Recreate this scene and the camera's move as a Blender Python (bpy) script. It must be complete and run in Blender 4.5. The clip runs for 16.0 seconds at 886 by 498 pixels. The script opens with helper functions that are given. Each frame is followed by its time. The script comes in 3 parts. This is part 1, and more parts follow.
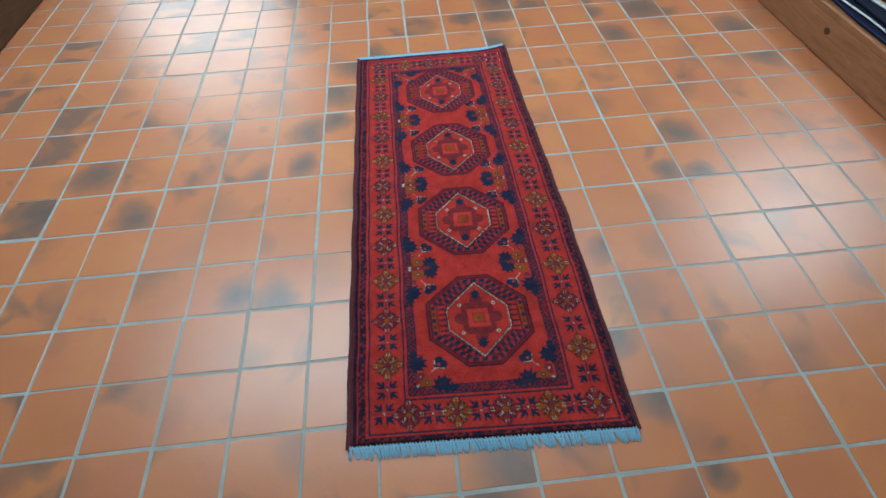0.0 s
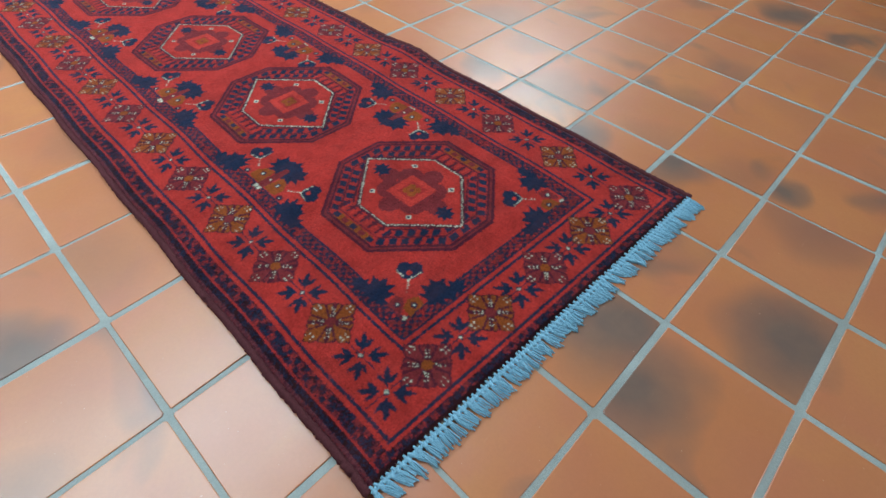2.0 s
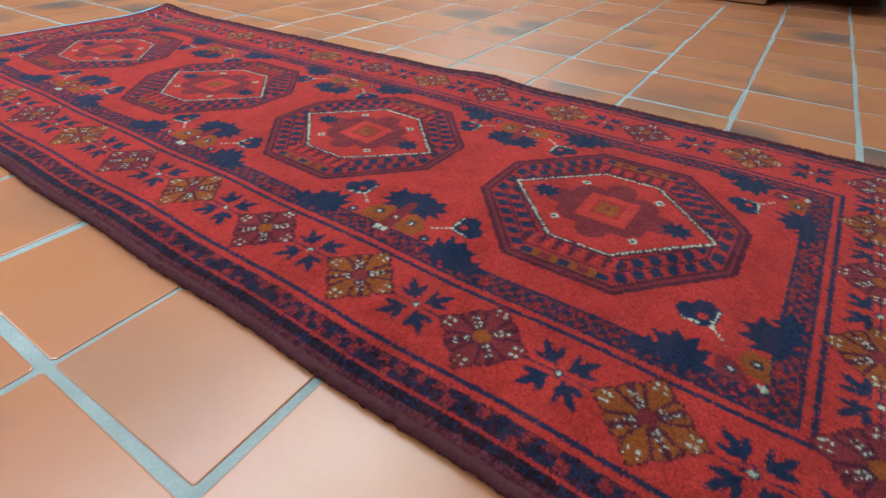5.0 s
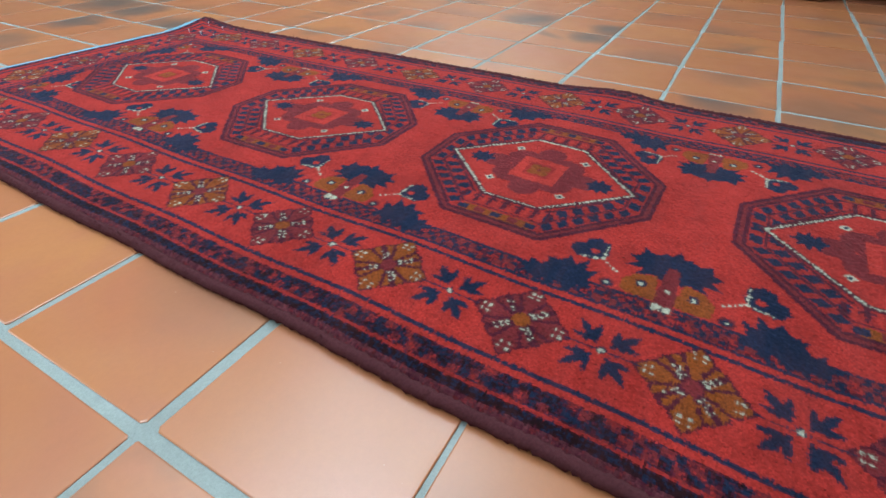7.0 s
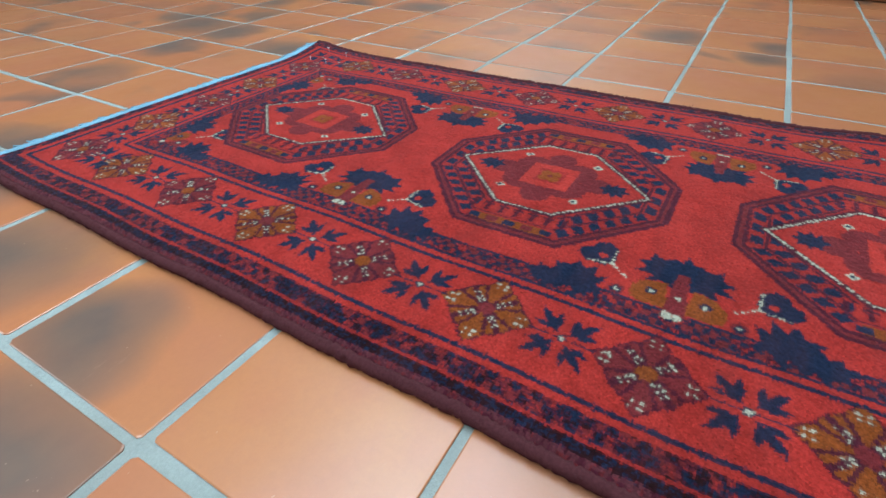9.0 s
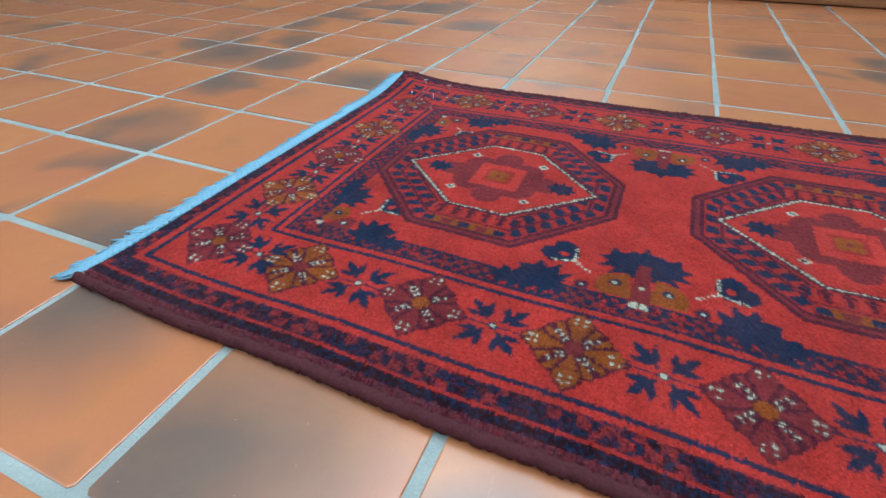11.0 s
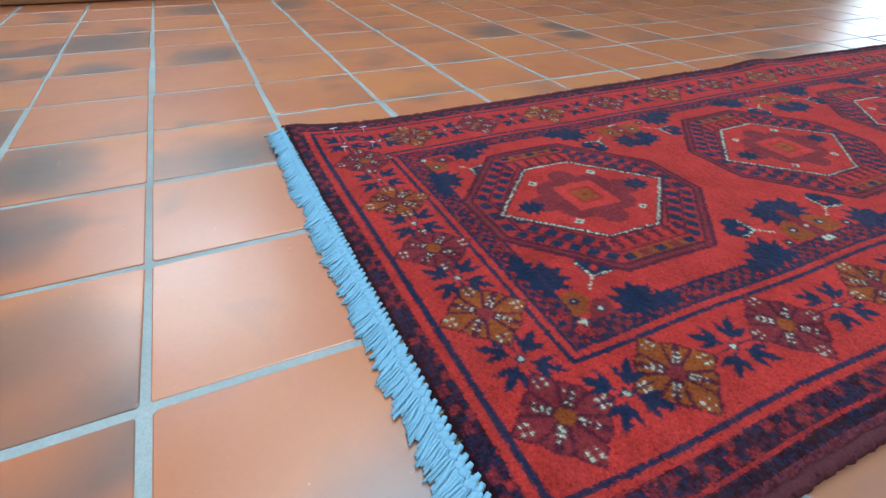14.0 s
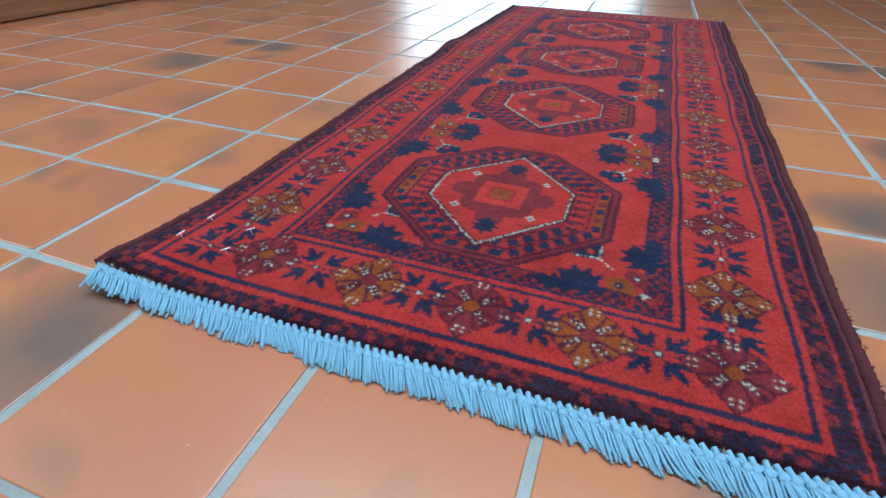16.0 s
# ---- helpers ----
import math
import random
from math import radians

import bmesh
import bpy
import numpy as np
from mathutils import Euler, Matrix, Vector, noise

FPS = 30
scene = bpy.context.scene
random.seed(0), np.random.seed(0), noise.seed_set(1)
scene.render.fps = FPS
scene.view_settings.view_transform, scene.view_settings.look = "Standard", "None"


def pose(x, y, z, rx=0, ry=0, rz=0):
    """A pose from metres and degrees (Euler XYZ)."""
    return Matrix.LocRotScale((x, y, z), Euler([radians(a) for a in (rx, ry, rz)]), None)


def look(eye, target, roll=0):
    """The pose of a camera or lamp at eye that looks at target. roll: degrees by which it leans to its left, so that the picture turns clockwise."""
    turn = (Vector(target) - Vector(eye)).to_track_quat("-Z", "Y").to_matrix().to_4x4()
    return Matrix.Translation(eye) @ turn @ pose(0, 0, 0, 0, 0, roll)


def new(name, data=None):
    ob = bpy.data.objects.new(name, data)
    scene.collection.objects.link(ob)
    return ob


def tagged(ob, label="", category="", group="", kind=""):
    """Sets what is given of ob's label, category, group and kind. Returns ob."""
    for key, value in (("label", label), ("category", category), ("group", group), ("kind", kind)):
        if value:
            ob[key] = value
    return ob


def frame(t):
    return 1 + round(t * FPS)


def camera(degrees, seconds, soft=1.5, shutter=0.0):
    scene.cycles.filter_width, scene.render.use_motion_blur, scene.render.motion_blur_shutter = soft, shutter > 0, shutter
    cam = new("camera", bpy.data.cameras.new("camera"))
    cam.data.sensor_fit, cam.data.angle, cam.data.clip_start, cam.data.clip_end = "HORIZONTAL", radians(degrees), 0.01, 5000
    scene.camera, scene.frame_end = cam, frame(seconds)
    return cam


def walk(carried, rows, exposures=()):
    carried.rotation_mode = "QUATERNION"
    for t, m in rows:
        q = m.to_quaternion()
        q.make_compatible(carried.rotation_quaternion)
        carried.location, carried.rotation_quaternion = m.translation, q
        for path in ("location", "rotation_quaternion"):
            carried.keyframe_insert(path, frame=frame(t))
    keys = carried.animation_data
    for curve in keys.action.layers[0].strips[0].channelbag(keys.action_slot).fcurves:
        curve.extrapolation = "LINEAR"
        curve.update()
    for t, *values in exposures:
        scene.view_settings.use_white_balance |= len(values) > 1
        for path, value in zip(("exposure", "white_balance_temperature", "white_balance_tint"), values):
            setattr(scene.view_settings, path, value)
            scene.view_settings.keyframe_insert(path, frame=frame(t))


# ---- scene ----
cam = camera(84.2, 16.0, 1.5)
PATH = [
    (0, (0.374, -0.491, 1.402), (0.471, 0.736, -0.174), -2.1),
    (0.5, (0.261, -0.462, 1.233), (0.604, 0.727, -0.338), -1.3),
    (1, (0.168, -0.402, 1.026), (0.781, 0.686, -0.536), 0.9),
    (1.5, (0.097, -0.291, 0.827), (0.924, 0.66, -0.726), 1.8),
    (2, (0.056, -0.237, 0.67), (1.025, 0.646, -0.842), 2.4),
    (2.5, (0.024, -0.183, 0.565), (1.159, 0.692, -0.831), 2.1),
    (3, (-0.025, -0.147, 0.489), (1.319, 0.725, -0.709), 2.1),
    (3.2, (-0.032, -0.124, 0.471), (1.337, 0.745, -0.7), 2.3),
    (5.3, (-0.058, 0.24, 0.352), (1.294, 1.097, -0.847), 1.6),
    (5.5, (-0.063, 0.28, 0.353), (1.288, 1.131, -0.852), 1.4),
    (6, (-0.068, 0.366, 0.357), (1.323, 1.161, -0.841), 1.3),
    (6.5, (-0.075, 0.443, 0.352), (1.328, 1.216, -0.846), 1.0),
    (7, (-0.079, 0.535, 0.341), (1.327, 1.313, -0.85), 1.1),
    (7.5, (-0.064, 0.653, 0.342), (1.349, 1.426, -0.844), 1.1),
    (8, (-0.067, 0.757, 0.33), (1.344, 1.543, -0.851), 1.0),
    (8.5, (-0.053, 0.868, 0.34), (1.357, 1.658, -0.839), 0.7),
    (9, (-0.067, 0.954, 0.341), (1.327, 1.758, -0.846), 0.1),
    (9.5, (-0.072, 1.042, 0.339), (1.35, 1.806, -0.842), 0.0),
    (10, (-0.072, 1.156, 0.33), (1.364, 1.873, -0.863), -0.2),
    (10.2, (-0.067, 1.2, 0.331), (1.385, 1.906, -0.849), -0.2),
    (12.3, (-0.05, 1.677, 0.331), (1.539, 1.971, -0.848), 1.0),
    (12.5, (-0.038, 1.721, 0.335), (1.564, 1.907, -0.849), 1.1),
    (13, (0.001, 1.838, 0.33), (1.603, 1.712, -0.86), 1.3),
    (13.5, (0.044, 1.933, 0.332), (1.604, 1.507, -0.845), 1.7),
    (14, (0.097, 1.996, 0.34), (1.558, 1.275, -0.821), 1.5),
    (14.5, (0.169, 2.058, 0.343), (1.470, 1.071, -0.810), 1.5),
    (15, (0.271, 2.118, 0.356), (1.353, 0.892, -0.795), 1.2),
    (15.5, (0.340, 2.151, 0.344), (1.179, 0.746, -0.808), 1.0),
    (16, (0.414, 2.172, 0.351), (0.974, 0.631, -0.795), 0.9),
]
walk(cam, [(t, look(eye, target, roll)) for t, eye, target, roll in PATH], exposures=[(0.0, 0.03, 6050, 1), (3.0, 0.42, 6100, 1), (7.0, 0.28, 6100, 1), (10.2, 0.20, 5950, 1), (12.5, 0.14, 5800, 3), (16.0, 0.09, 5650, 4)])

# ---- world and light ----
world = bpy.data.worlds.new("world")
scene.world = world
world.use_nodes = True
wn = world.node_tree
sky = wn.nodes.new("ShaderNodeTexSky")
sky.sky_type, sky.sun_disc = "NISHITA", False
sky.sun_elevation, sky.sun_rotation = radians(38), radians(150)
wn.nodes["Background"].inputs["Strength"].default_value = 0.12
wn.links.new(sky.outputs["Color"], wn.nodes["Background"].inputs["Color"])

ROOM = (-3.7, 5.6, -4.2, 5.3, 2.6)  # x0, x1, y0, y1, height


def window_lamp(name, place, aim, size, power, colour):
    """Sky light entering through one opening."""
    data = bpy.data.lights.new(name, "AREA")
    data.shape, data.size, data.size_y = "RECTANGLE", size[0], size[1]
    data.energy, data.color = power, colour
    ob = new(name, data)
    ob.matrix_world = look(place, aim)
    return ob


window_lamp("door_daylight", (1.9, -4.14, 1.1), (1.9, 0, 1.1), (2.7, 2.0), 98, (0.78, 0.92, 1.0))
window_lamp("far_window_daylight", (-1.75, 5.24, 1.6), (-1.75, 0, 1.6), (1.7, 1.3), 52, (0.93, 0.97, 1.0))
window_lamp("rooflight_daylight", (0.1, 1.65, 2.57), (0.1, 1.65, 0), (3.6, 1.3), 125, (0.75, 0.90, 1.0))
window_lamp("side_rooflight_daylight", (4.1, 2.5, 2.57), (4.1, 2.5, 0), (1.4, 1.3), 78, (0.85, 0.94, 1.0))


# ---- materials ----
class Nodes:
    """Short hand for node materials."""

    def __init__(self, name):
        self.mat = bpy.data.materials.new(name)
        self.mat.use_nodes = True
        self.tree = self.mat.node_tree
        self.bsdf = self.tree.nodes["Principled BSDF"]

    def add(self, kind, **inputs):
        node = self.tree.nodes.new("ShaderNode" + kind)
        for key, value in inputs.items():
            self.put(node, key, value)
        return node

    def put(self, node, key, value):
        socket = node.inputs[key] if not isinstance(key, int) else node.inputs[key]
        if isinstance(value, bpy.types.NodeSocket):
            self.tree.links.new(value, socket)
        else:
            socket.default_value = value

    def math(self, op, a, b=0.0, clamp=False):
        node = self.tree.nodes.new("ShaderNodeMath")
        node.operation, node.use_clamp = op, clamp
        self.put(node, 0, a)
        self.put(node, 1, b)
        return node.outputs[0]

    def vec(self, op, a, b):
        node = self.tree.nodes.new("ShaderNodeVectorMath")
        node.operation = op
        self.put(node, 0, a)
        self.put(node, 1, b)
        return node.outputs[0]

    def noise(self, vector, scale, detail=3.0, rough=0.55, distort=0.0):
        node = self.add("TexNoise", Vector=vector, Scale=scale, Detail=detail, Roughness=rough, Distortion=distort)
        return node.outputs["Fac"]

    def ramp(self, fac, stops):
        node = self.add("ValToRGB", Fac=fac)
        while len(node.color_ramp.elements) < len(stops):
            node.color_ramp.elements.new(0.5)
        for element, (at, colour) in zip(node.color_ramp.elements, stops):
            element.position = at
            element.color = colour if len(colour) == 4 else (*colour, 1)
        return node.outputs["Color"]

    def mix(self, fac, a, b, blend="MIX"):
        node = self.tree.nodes.new("ShaderNodeMix")
        node.data_type, node.blend_type = "RGBA", blend
        for socket, value in ((node.inputs[0], fac), (node.inputs[6], a), (node.inputs[7], b)):
            if isinstance(value, bpy.types.NodeSocket):
                self.tree.links.new(value, socket)
            else:
                socket.default_value = value if not isinstance(value, tuple) or len(value) == 4 else (*value, 1)
        return node.outputs[2]

    def place(self):
        return self.add("NewGeometry").outputs["Position"]

    def bump(self, height, strength, distance):
        node = self.add("Bump", Height=height, Strength=strength, Distance=distance)
        self.put(self.bsdf, "Normal", node.outputs[0])

    def finish(self, colour, rough, specular=0.5):
        self.put(self.bsdf, "Base Color", colour if isinstance(colour, bpy.types.NodeSocket) else (*colour, 1))
        self.put(self.bsdf, "Roughness", rough)
        self.put(self.bsdf, "Specular IOR Level", specular)
        return self.mat


def tile_material(name, joined, flash):
    """Sealed terracotta. A tile may carry one smoky kiln flash, whose place in the tile and size its object colour holds."""
    n = Nodes(name)
    info = n.add("ObjectInfo")
    seed = n.add("NewGeometry").outputs["Random Per Island"] if joined else info.outputs["Random"]
    offset = n.add("CombineXYZ", X=n.math("MULTIPLY", seed, 37.0), Y=n.math("MULTIPLY", seed, 91.0), Z=n.math("MULTIPLY", seed, 13.0)).outputs[0]
    at = n.vec("ADD", n.place(), offset)
    tone = n.ramp(seed, [(0.0, (0.37, 0.116, 0.032)), (0.25, (0.49, 0.176, 0.052)), (0.5, (0.40, 0.128, 0.046)), (0.75, (0.50, 0.186, 0.056)), (1.0, (0.38, 0.140, 0.064))])
    cloud = n.noise(at, 7.0, 3.0, 0.5)
    body = n.mix(n.math("MULTIPLY", cloud, 0.70), tone, (0.52, 0.215, 0.082))
    body = n.mix(n.ramp(n.noise(at, 9.0, 3.0, 0.5, 0.8), [(0.42, (0, 0, 0)), (0.72, (0.75, 0.75, 0.75))]), body, (0.46, 0.156, 0.076))
    blush = n.noise(at, 4.0, 2.0, 0.4)
    body = n.mix(n.ramp(blush, [(0.30, (0, 0, 0)), (0.85, (0.8, 0.8, 0.8))]), body, (0.38, 0.120, 0.060))
    fine = n.noise(at, 160.0, 4.0, 0.7)
    body = n.mix(n.ramp(fine, [(0.30, (0.30, 0.30, 0.30)), (0.80, (0.0, 0.0, 0.0))]), body, (0.34, 0.115, 0.05))
    smoke = n.mix(n.noise(at, 26.0, 4.0), (0.085, 0.066, 0.062), (0.17, 0.105, 0.075))
    patch = n.noise(at, 5.5, 2.0, 0.45, 0.6)
    edge = n.ramp(patch, [(0.66 - flash * 0.26, (0, 0, 0)), (0.84 - flash * 0.26, (1, 1, 1))])
    body = n.mix(n.math("MULTIPLY", edge, 0.8), body, smoke)
    if not joined:
        part_of = n.add("SeparateColor", Color=info.outputs["Color"])
        centre = n.add("CombineXYZ", X=part_of.outputs[0], Y=part_of.outputs[1], Z=0.0).outputs[0]
        local = n.vec("ADD", n.vec("MULTIPLY", n.vec("SUBTRACT", n.place(), info.outputs["Location"]), (1 / 0.21, 1 / 0.21, 0.0)), (0.5, 0.5, 0.0))
        wobble = n.add("TexNoise", Vector=at, Scale=7.0, Detail=2.0, Roughness=0.45).outputs["Color"]
        local = n.vec("ADD", local, n.vec("MULTIPLY", n.vec("SUBTRACT", wobble, (0.5, 0.5, 0.5)), (0.55, 0.55, 0.0)))
        away = n.tree.nodes.new("ShaderNodeVectorMath")
        away.operation = "DISTANCE"
        n.put(away, 0, local)
        n.put(away, 1, centre)
        near = n.math("DIVIDE", away.outputs["Value"], n.math("ADD", part_of.outputs[2], 0.001))
        mask = n.ramp(near, [(0.20, (1, 1, 1)), (0.65, (0.62, 0.62, 0.62)), (1.15, (0, 0, 0))])
        body = n.mix(n.math("MULTIPLY", n.math("MULTIPLY", mask, info.outputs["Alpha"]), 0.93), body, smoke)
    speck = n.ramp(n.noise(at, 170.0, 1.0, 0.4), [(0.79, (0, 0, 0)), (0.83, (1, 1, 1))])
    body = n.mix(n.math("MULTIPLY", speck, 0.30), body, (0.62, 0.42, 0.30))
    scuff = n.ramp(n.noise(n.vec("MULTIPLY", at, (1.0, 5.0, 1.0)), 9.0, 5.0, 0.75), [(0.66, (0, 0, 0)), (0.74, (1, 1, 1))])
    body = n.mix(n.math("MULTIPLY", scuff, 0.14), body, (0.60, 0.36, 0.24))
    rough = n.math("ADD", n.math("MULTIPLY", n.noise(at, 18.0, 4.0), 0.14), n.math("ADD", n.math("MULTIPLY", scuff, 0.03), 0.275))
    height = n.math("ADD", n.math("MULTIPLY", n.noise(at, 9.0, 2.0), 1.0), n.math("ADD", n.math("MULTIPLY", fine, 0.05), n.math("MULTIPLY", n.noise(at, 55.0, 3.0, 0.6), 0.22)))
    n.bump(height, 0.27, 0.004)
    return n.finish(body, rough, 0.72)


def grout_material():
    """Sandy cement, darker where feet have rubbed dirt in."""
    n = Nodes("grout")
    at = n.place()
    colour = n.mix(n.noise(at, 14.0, 5.0, 0.7), (0.20, 0.225, 0.215), (0.56, 0.60, 0.57))
    colour = n.mix(n.math("MULTIPLY", n.noise(at, 420.0, 3.0, 0.7), 0.7), colour, (0.17, 0.18, 0.17))
    colour = n.mix(n.ramp(n.noise(at, 3.0, 3.0), [(0.4, (0, 0, 0)), (0.7, (0.5, 0.5, 0.5))]), colour, (0.19, 0.18, 0.155))
    n.bump(n.noise(at, 380.0, 3.0, 0.7), 0.8, 0.0015)
    return n.finish(colour, 0.7, 0.4)


def yarn_material(name, rough=0.95):
    """Wool whose colour is stored knot by knot."""
    n = Nodes(name)
    yarn = n.add("Attribute")
    yarn.attribute_name = "yarn"
    at = n.place()
    tuft = n.noise(at, 700.0, 2.0, 0.7)
    wear = n.noise(at, 22.0, 5.0, 0.7)
    colour = n.mix(1.0, yarn.outputs["Color"], n.ramp(tuft, [(0.25, (0.74, 0.74, 0.74)), (0.75, (1.18, 1.18, 1.18))]), "MULTIPLY")
    colour = n.mix(1.0, colour, n.ramp(wear, [(0.3, (0.70, 0.70, 0.72)), (0.7, (1.25, 1.27, 1.25))]), "MULTIPLY")
    fade = n.noise(n.vec("MULTIPLY", at, (1.0, 4.0, 1.0)), 9.0, 3.0, 0.6)
    colour = n.mix(n.ramp(fade, [(0.42, (0, 0, 0)), (0.78, (0.10, 0.10, 0.10))]), colour, (0.20, 0.062, 0.058))
    n.bump(tuft, 0.35, 0.0015)
    n.put(n.bsdf, "Sheen Weight", 0.75)
    n.put(n.bsdf, "Sheen Roughness", 0.42)
    n.put(n.bsdf, "Sheen Tint", n.mix(1.0, n.mix(1.0, yarn.outputs["Color"], (3.0, 3.0, 3.0), "MULTIPLY"), (0.095, 0.09, 0.10), "ADD"))
    return n.finish(colour, rough, 0.05)


def plain_material(name, low, high, scale=40.0, rough=0.8, bump=0.3, specular=0.3):
    n = Nodes(name)
    at = n.place()
    colour = n.mix(n.noise(at, scale, 5.0, 0.6), low, high)
    colour = n.mix(n.math("MULTIPLY", n.noise(at, scale * 0.12, 2.0), 0.4), colour, low)
    n.bump(n.noise(at, scale * 4, 3.0), bump, 0.002)
    return n.finish(colour, rough, specular)


def wood_material(name, dark, light):
    """Knotty softwood, grain along y."""
    n = Nodes(name)
    at = n.place()
    grain_at = n.vec("MULTIPLY", at, (14.0, 1.1, 14.0))
    grain = n.noise(grain_at, 4.0, 6.0, 0.65, 1.2)
    colour = n.ramp(grain, [(0.28, dark), (0.55, tuple((a + b) / 2 for a, b in zip(dark, light))), (0.8, light)])
    blotch = n.noise(at, 5.0, 3.0)
    colour = n.mix(n.math("MULTIPLY", blotch, 0.35), colour, dark)
    n.bump(grain, 0.35, 0.003)
    return n.finish(colour, 0.6, 0.35)


TILE_LEVELS = (0.10, 0.48, 0.92)
TILE_MATS = [tile_material("terracotta_" + w, False, f) for w, f in zip(("clear", "tinged", "burnt"), TILE_LEVELS)]
TILE_REST = [tile_material("terracotta_rest_" + w, True, f) for w, f in zip(("clear", "tinged", "burnt"), TILE_LEVELS)]
GROUT = grout_material()
WOOL = yarn_material("rug_wool")
BINDING = plain_material("rug_binding", (0.050, 0.012, 0.016), (0.150, 0.046, 0.052), 420, 0.95, 0.8, 0.1)
CORD = plain_material("fringe_cotton", (0.17, 0.33, 0.45), (0.32, 0.52, 0.63), 500, 0.9, 0.5, 0.1)
PLASTIC = plain_material("white_plastic", (0.75, 0.75, 0.74), (0.85, 0.85, 0.85), 50, 0.35, 0.0, 0.5)
WOOD = wood_material("knotty_pine", (0.18, 0.070, 0.028), (0.37, 0.155, 0.064))
WOOD_DARK = wood_material("dark_stained_wood", (0.045, 0.020, 0.010), (0.11, 0.052, 0.024))
KNOT = plain_material("wood_knot", (0.035, 0.014, 0.008), (0.085, 0.034, 0.016), 120, 0.6)
PLASTER = plain_material("wall_plaster", (0.17, 0.155, 0.135), (0.24, 0.22, 0.195), 8, 0.9, 0.1)
CEILING = plain_material("ceiling_paint", (0.24, 0.22, 0.19), (0.31, 0.29, 0.26), 6, 0.9, 0.05)


# ---- mesh helpers ----
def part(name, bm, material, parent=None, label=""):
    """Link a bmesh as one mesh object, under a thing if one is given."""
    data = bpy.data.meshes.new(name)
    bm.to_mesh(data)
    bm.free()
    data.materials.append(material)
    ob = new(name, data)
    if parent is not None:
        ob.parent = parent
    return tagged(ob, label)


def thing(name, label, category, group="", kind=""):
    return tagged(new(name), label, category, group, kind)


def box(bm, x0, x1, y0, y1, z0, z1, bevel=0.0):
    made = bmesh.ops.create_cube(bm, size=1.0, matrix=Matrix.Translation(((x0 + x1) / 2, (y0 + y1) / 2, (z0 + z1) / 2)) @ Matrix.Diagonal((x1 - x0, y1 - y0, z1 - z0, 1)))
    if bevel:
        edges = list({e for v in made["verts"] for e in v.link_edges})
        bmesh.ops.bevel(bm, geom=edges, offset=bevel, segments=2, affect="EDGES", profile=0.6)
    return bm


def tube(bm, points, radius, sides=6, taper=1.0, ripple=0.0):
    """A round cord along points, closed at both ends."""
    rings, count = [], len(points)
    for k, p in enumerate(points):
        ahead = (Vector(points[min(k + 1, count - 1)]) - Vector(points[max(k - 1, 0)])).normalized()
        side = ahead.cross(Vector((0, 0, 1)))
        side = side.normalized() if side.length > 1e-4 else Vector((1, 0, 0))
        up = side.cross(ahead)
        r = radius * (1 + (taper - 1) * k / max(count - 1, 1)) * (1 + ripple * (k % 2))
        rings.append([bm.verts.new(Vector(p) + r * (math.cos(a) * side + math.sin(a) * up)) for a in (2 * math.pi * s / sides for s in range(sides))])
    for a, b in zip(rings, rings[1:]):
        for s in range(sides):
            bm.faces.new((a[s], a[(s + 1) % sides], b[(s + 1) % sides], b[s])).smooth = True
    bm.faces.new(list(reversed(rings[0])))
    bm.faces.new(rings[-1])
    return bm


# ---- room shell ----
X0, X1, Y0, Y1, H = ROOM


def wall(name, label, x0, x1, y0, y1, opening=None, axis="x"):
    """A wall slab; an opening is (from, to, sill, head) along the wall."""
    bm = bmesh.new()
    if opening is None:
        box(bm, x0, x1, y0, y1, 0, H)
    else:
        a, b, sill, head = opening
        lo, hi = (x0, x1) if axis == "x" else (y0, y1)
        for s, e, z0, z1 in ((lo, a, 0, H), (b, hi, 0, H), (a, b, 0, sill), (a, b, head, H)):
            if e - s > 0.001 and z1 - z0 > 0.001:
                box(bm, *((s, e, y0, y1) if axis == "x" else (x0, x1, s, e)), z0, z1)
    return tagged(part(name, bm, PLASTER), label, "wall", kind="structure")


DOOR = (0.5, 3.3, 0.02, 2.15)
FAR = (-2.65, -0.9, 0.9, 2.25)
wall("wall_south", "dull grey-brown plastered wall with a wide opening", X0, X1, Y0 - 0.2, Y0, DOOR)
wall("wall_north", "dull grey-brown plastered wall with one window opening", X0, X1, Y1, Y1 + 0.2, FAR)
wall("wall_east", "plain dull grey-brown plastered wall", X1, X1 + 0.2, Y0, Y1)
wall("wall_west", "plain dull grey-brown plastered wall", X0 - 0.2, X0, Y0, Y1)
bm = bmesh.new()
for x0, x1, y0, y1 in ((X0 - 0.2, X1 + 0.2, Y0 - 0.2, 1.0), (X0 - 0.2, X1 + 0.2, 3.15, Y1 + 0.2), (X0 - 0.2, -1.7, 1.0, 3.15), (-1.7, 1.9, 2.3, 3.15), (1.9, 3.4, 1.0, 3.15), (3.4, X1 + 0.2, 1.0, 1.85), (4.8, X1 + 0.2, 1.85, 3.15)):
    box(bm, x0, x1, y0, y1, H, H + 0.15)
tagged(part("ceiling", bm, CEILING), "plain dull greyish ceiling with two openings", "ceiling", kind="structure")

# ---- floor: mortar bed with joints, tiles laid on it at the end of the file ----
PITCH, TILE = 0.21, 0.2
bm = bmesh.new()
box(bm, X0, X1, Y0, Y1, -0.08, -0.0015)
floor = tagged(part("floor", bm, GROUT), "terracotta tiled floor with wide grey-blue joints", "floor", kind="structure")

